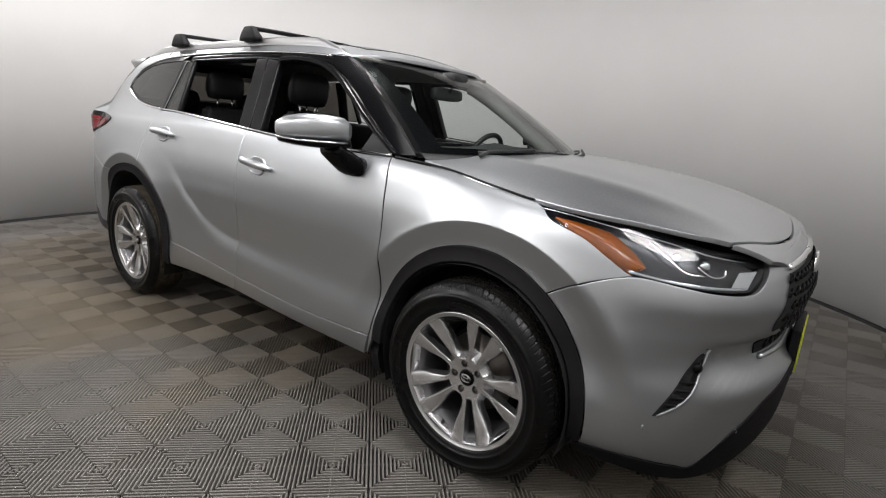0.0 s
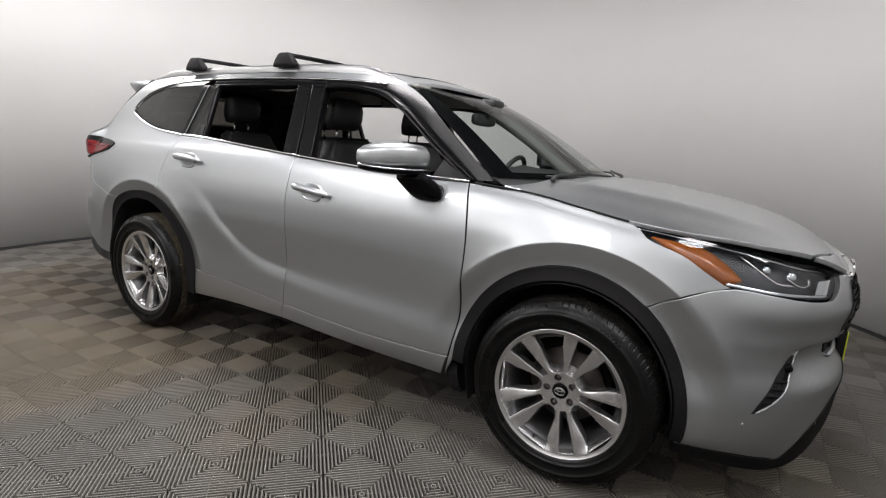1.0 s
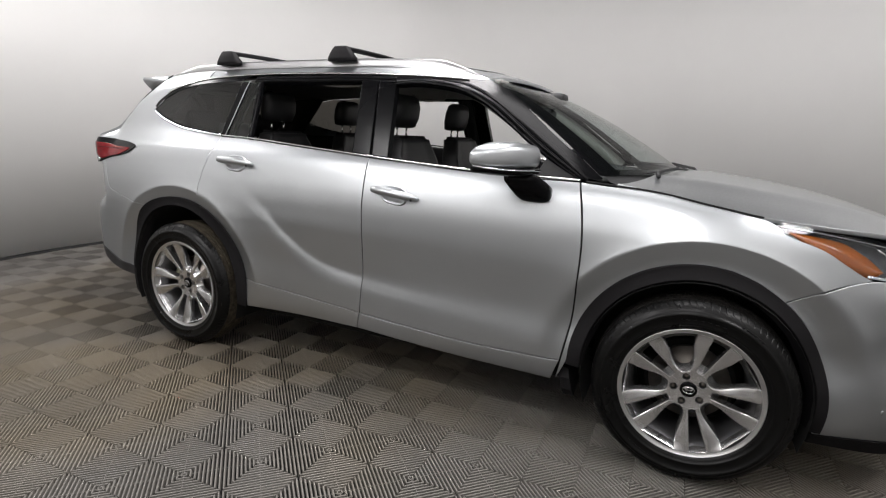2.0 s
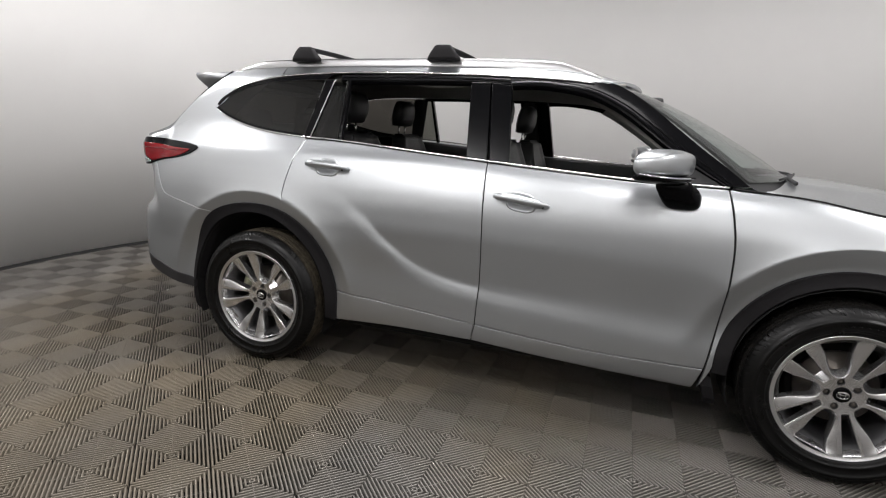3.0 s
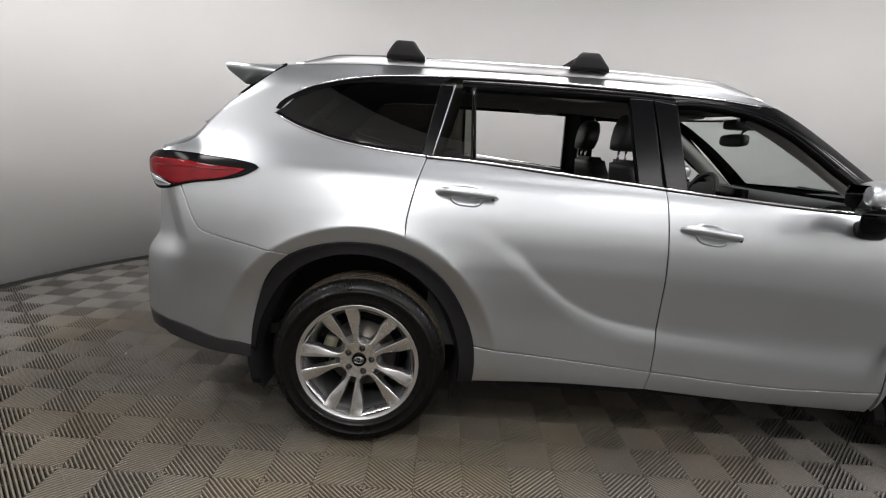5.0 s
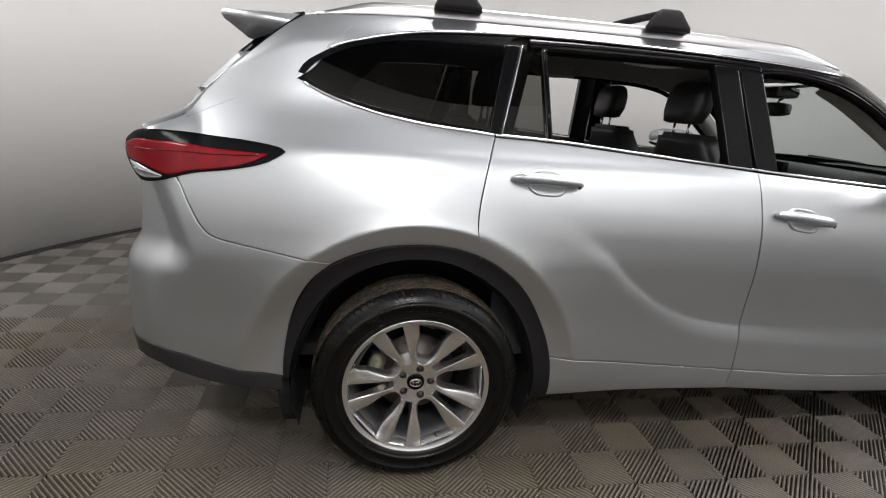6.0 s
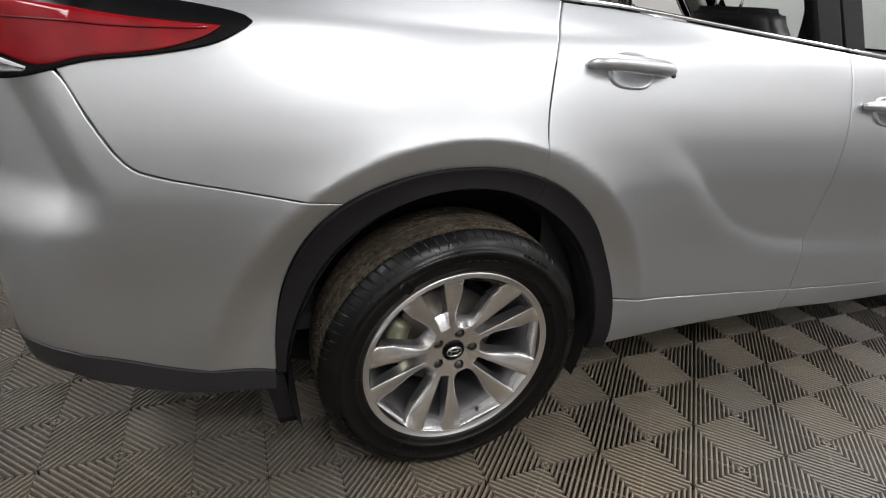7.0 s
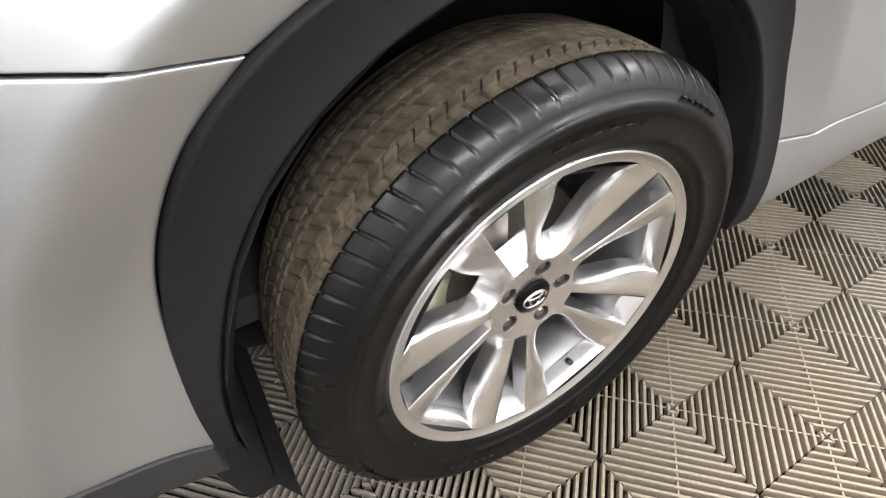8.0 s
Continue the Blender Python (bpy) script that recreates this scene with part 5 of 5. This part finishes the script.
    grip = tube([(-.35, -.56 * side, 1.645), (-.38, -.55 * side, 1.60), (-.50, -.55 * side, 1.593), (-.62, -.55 * side, 1.60), (-.65, -.56 * side, 1.645)], .010, 8)
    part("grab_handle", grip, GREY_TRIM, car)
liner = bmesh.new()
rows = []
for x in np.linspace(-1.86, .42, 26):
    ring = []
    for k in range(21):
        u = -1 + k / 10
        r = roof_at(x, .565 * u)
        ring.append(liner.verts.new((x, .60 * u, r.z - .045 - .045 * abs(u) ** 8)))
    rows.append(ring)
for a, b in zip(rows, rows[1:]):
    for k in range(20):
        liner.faces.new((a[k], a[k + 1], b[k + 1], b[k]))
part("headliner", liner, GREY_TRIM, car, "light grey headliner")


def cushion(x0, x1, y0, y1, z0, z1, tilt=0.0, pivot=None, soft=.05):
    bm = bmesh.new()
    box(bm, x0, y0, z0, x1, y1, z1)
    bmesh.ops.bevel(bm, geom=bm.edges[:], offset=soft, segments=4, affect="EDGES", profile=.6)
    if tilt:
        px, pz = pivot
        bmesh.ops.transform(bm, matrix=Matrix.Translation((px, 0, pz)) @ Matrix.Rotation(math.radians(tilt), 4, "Y") @ Matrix.Translation((-px, 0, -pz)), verts=bm.verts)
    return bm


def seat(x, y, wide, head_z, back_h):
    """A car seat; x: where the backrest meets the cushion."""
    base_part = part("seat", cushion(x - .02, x + .50, y - wide / 2, y + wide / 2, .66, .82, -6, (x, .75), .05), LEATHER, car, "black leather seat with headrest")
    back = bmesh.new()
    rows = []
    for k in range(14):
        t = k / 13
        z = .74 + (back_h - .74) * t
        w = wide / 2 * (1 - .30 * smoothstep(.72, 1, t)) * (1 - .06 * t)
        th = .085 * (1 - .35 * t)
        lean = -.36 * (z - .74) * .62
        ring = []
        for c, s in superellipse(24, .55):
            bolster = .03 * smoothstep(.6, 1, abs(s)) * (1 if c > 0 else 0)
            ring.append(back.verts.new((x + lean + th * c + bolster, y + w * s, z)))
        rows.append(ring)
    for a, b in zip(rows, rows[1:]):
        for k in range(24):
            back.faces.new((a[k], a[(k + 1) % 24], b[(k + 1) % 24], b[k]))
    top = rows[-1]
    back.faces.new(top)
    bmesh.ops.recalc_face_normals(back, faces=back.faces)
    bmesh.ops.bevel(back, geom=[e for e in back.edges if e.calc_face_angle(0) > .8], offset=.02, segments=3, affect="EDGES")
    part("backrest", back, LEATHER, base_part)
    hx = x - .36 * (head_z - .74) * .62
    head = bmesh.new()
    rows = []
    for z, w, d, dx in ((-.088, .085, .030, .0), (-.08, .115, .050, .002), (-.03, .135, .058, .012), (.03, .135, .056, .020), (.075, .120, .045, .024), (.092, .09, .026, .024)):
        rows.append([head.verts.new((hx + dx + d * c, y + w * s, head_z + z)) for c, s in superellipse(24, .7)])
    for a, b in zip(rows, rows[1:]):
        for k in range(24):
            head.faces.new((a[k], a[(k + 1) % 24], b[(k + 1) % 24], b[k]))
    head.faces.new(rows[0])
    head.faces.new(rows[-1])
    bmesh.ops.recalc_face_normals(head, faces=head.faces)
    part("headrest", head, LEATHER, base_part, "black leather headrest")
    for dy in (-.055, .055):
        part("headrest_post", tube([(hx - .002, y + dy, back_h - .03), (hx + .004, y + dy, head_z - .07)], .006, 8), CHROME, base_part)


for y in (-.38, .38):
    seat(-.05, y, .52, 1.465, 1.335)
    seat(-.97, y, .50, 1.475, 1.335)
seat(-1.78, -.30, .46, 1.36, 1.22)
seat(-1.78, .30, .46, 1.36, 1.22)

dash = bmesh.new()
rows = []
for k in range(25):
    u = -1 + k / 12
    y = .72 * u
    hood_z = .025 * math.exp(-((y - .38) / .17) ** 2)
    prof = [(.98, 1.175), (.80, 1.205), (.66, 1.205 + hood_z), (.60, 1.185 + hood_z), (.585, 1.13), (.61, 1.02), (.64, .90), (.70, .70), (.95, .60)]
    rows.append([dash.verts.new((x + .17 * (1 - u * u) * (1 if i == 0 else .45 if i == 1 else 0), y, z)) for i, (x, z) in enumerate(prof)])
for a, b in zip(rows, rows[1:]):
    for k in range(8):
        dash.faces.new((a[k], b[k], b[k + 1], a[k + 1]))
bmesh.ops.recalc_face_normals(dash, faces=dash.faces)
dash = part("dashboard", dash, DARK_TRIM, car, "black padded dashboard")
screen = bmesh.new()
box(screen, .555, -.17, 1.06, .59, .13, 1.22, .008)
part("centre_screen", screen, GLOSS_BLACK, dash, "dark centre display, switched off")
console = bmesh.new()
box(console, -.10, -.12, .47, .66, .12, .86, .03)
part("centre_console", console, DARK_TRIM, car, "black centre console")
ring = [(.535 - .07 * math.sin(t * math.tau / 40), .38 + .185 * math.cos(t * math.tau / 40), 1.105 + .172 * math.sin(t * math.tau / 40)) for t in range(40)]
# the rim leans towards the driver at its foot
ring = [(.57 + .40 * (z - 1.105), y, z) for _, y, z in ring]
wheel_rim = part("steering_wheel", tube(ring, .0155, 10, closed=True), LEATHER, car, "black leather steering wheel")
for a in (0, math.pi, -math.pi / 2):
    tip = (.57 + .40 * .165 * math.sin(a), .38 + .18 * math.cos(a), 1.105 + .165 * math.sin(a))
    part("steering_spoke", tube([(.59, .38, 1.10), tip], [.03, .016], 8, .5), DARK_TRIM, wheel_rim)
hubm = bmesh.new()
bmesh.ops.create_uvsphere(hubm, u_segments=18, v_segments=10, radius=.065, matrix=Matrix.Translation((.59, .38, 1.10)) @ Matrix.Diagonal((.6, 1, .9, 1)))
part("steering_hub", hubm, DARK_TRIM, wheel_rim)
rvm = bmesh.new()
rows = []
for y in np.linspace(-.125, .125, 11):
    f = 1 - .25 * abs(y / .125) ** 4
    rows.append([rvm.verts.new((.545 + .018 * c, y, 1.485 + .036 * f * s)) for c, s in superellipse(16, .6)])
for a, b in zip(rows, rows[1:]):
    for k in range(16):
        rvm.faces.new((a[k], a[(k + 1) % 16], b[(k + 1) % 16], b[k]))
rvm.faces.new(rows[0])
rvm.faces.new(rows[-1])
bmesh.ops.recalc_face_normals(rvm, faces=rvm.faces)
rvm = part("inside_mirror", rvm, DARK_TRIM, car, "black inside mirror")
part("mirror_stalk", tube([(.56, 0, 1.50), (.60, 0, 1.545), (.585, 0, 1.585)], .012, 8), DARK_TRIM, rvm)
pod = bmesh.new()
box(pod, .50, -.075, 1.545, .64, .075, 1.60, .02)
part("sensor_pod", pod, DARK_TRIM, rvm, "black sensor cover")
for y in (-.36, .36):
    v = bmesh.new()
    box(v, .30, y - .19, 1.605, .44, y + .19, 1.622, .007)
    part("sun_visor", v, GREY_TRIM, car, "light grey sun visor")


# ---- scraps on the floor ----
SCRAPS = [(.526, -1.628, 35), (-2.91, -.194, 100)]
for x, y, turn in SCRAPS:
    bm = bmesh.new()
    rows = [[bm.verts.new((dx, dy, .002 + .004 * abs(dx) / .012 + .002 * (dy > 0))) for dx in (-.012, -.004, .005, .012)] for dy in (-.005, .005)]
    for k in range(3):
        bm.faces.new((rows[0][k], rows[0][k + 1], rows[1][k + 1], rows[1][k]))
    bmesh.ops.solidify(bm, geom=bm.faces[:], thickness=.0008)
    bit = tagged(part("paper_scrap", bm, PAPER), "tiny curled white paper scrap on the floor", "paper scrap", "floor scraps")
    bit.matrix_world = pose(x, y, .0005, 0, 0, turn)

# ---- floor: ribbed square tiles, four quarters each, over a dark slab ----
TILE_W, RIBS = 0.4, 18
floor = tagged(part("floor", disc(BOOTH_R + 0.1, -0.050, 0.05), SUBFLOOR, smooth=False), "grey ribbed interlocking tile floor over dark concrete", "floor", kind="structure")


def tile_mesh(bm, ox=0.0, oy=0.0):
    half, diag = TILE_W / 2, TILE_W / math.sqrt(2)
    pitch = diag / RIBS
    draft = 0.0024
    for qx in (0, 1):
        for qy in (0, 1):
            # the ribs run round the tile's middle and corners
            sx, sy = (1 if qx else -1), (1 if qy else -1)
            def at(s, t, z):
                u, v = (s + t) / math.sqrt(2), (s - t) / math.sqrt(2)
                return bm.verts.new((ox + sx * u, oy + sy * v, z))
            strips = [((k + 0.295) * pitch, (k + 0.705) * pitch) for k in range(RIBS)]
            for a, b in strips:
                ta, tb = min(a, diag - a) - 0.0012, min(b, diag - b) - 0.0012
                ta, tb = max(ta, 0.0005), max(tb, 0.0005)
                c, d = a + 0.0010, b - 0.0010
                v = [at(a - draft, -ta, -0.019), at(a - draft, ta, -0.019), at(a, ta, -0.0012), at(a, -ta, -0.0012),
                     at(c, -ta, 0), at(c, ta, 0), at(d, tb, 0), at(d, -tb, 0),
                     at(b, tb, -0.0012), at(b, -tb, -0.0012), at(b + draft, tb, -0.019), at(b + draft, -tb, -0.019)]
                for f in ((0, 1, 2, 3), (3, 2, 5, 4), (4, 5, 6, 7), (7, 6, 8, 9), (9, 8, 10, 11)):
                    fv = [v[i] for i in f]
                    bm.faces.new(fv if sx * sy < 0 else fv[::-1])
            # web under the ribs along the quarter's diagonal
            w = 0.0016
            v = [at(0.004, -w, -0.003), at(0.004, w, -0.003), at(diag - 0.004, w, -0.003), at(diag - 0.004, -w, -0.003)]
            bm.faces.new(v if sx * sy < 0 else v[::-1])
    return bm


one = part("floor_tile", tile_mesh(bmesh.new()), TILE, floor, smooth=False)
spots = []
for i in range(-14, 15):
    for j in range(-14, 15):
        x, y = -0.74 + 0.2 + TILE_W * i, -1.036 + 0.2 + TILE_W * j
        if math.hypot(x - BOOTH_X, y - BOOTH_Y) < BOOTH_R + 0.2:
            spots.append((math.hypot(x + 0.6, y + 1.2), x, y))
spots.sort()
# whole tiles first; those cut by the wall, and the farthest, are joined
whole = [s for s in spots if math.hypot(s[1] - BOOTH_X, s[2] - BOOTH_Y) < BOOTH_R - 0.24][:300]
one.location = (whole[0][1], whole[0][2], 0)
for _, x, y in whole[1:]:
    other = new("floor_tile", one.data)
    other.parent, other.location = floor, (x, y, 0)
rest = bmesh.new()
for s in spots:
    if s not in whole:
        tile_mesh(rest, s[1], s[2])
for v in rest.verts:
    r = math.hypot(v.co.x - BOOTH_X, v.co.y - BOOTH_Y)
    if r > BOOTH_R + 0.05:
        k = (BOOTH_R + 0.05) / r
        v.co.x, v.co.y = BOOTH_X + (v.co.x - BOOTH_X) * k, BOOTH_Y + (v.co.y - BOOTH_Y) * k
tagged(part("floor_tiles_at_wall", rest, TILE, floor, smooth=False), "grey ribbed tiles cut along the wall", kind="stuff")
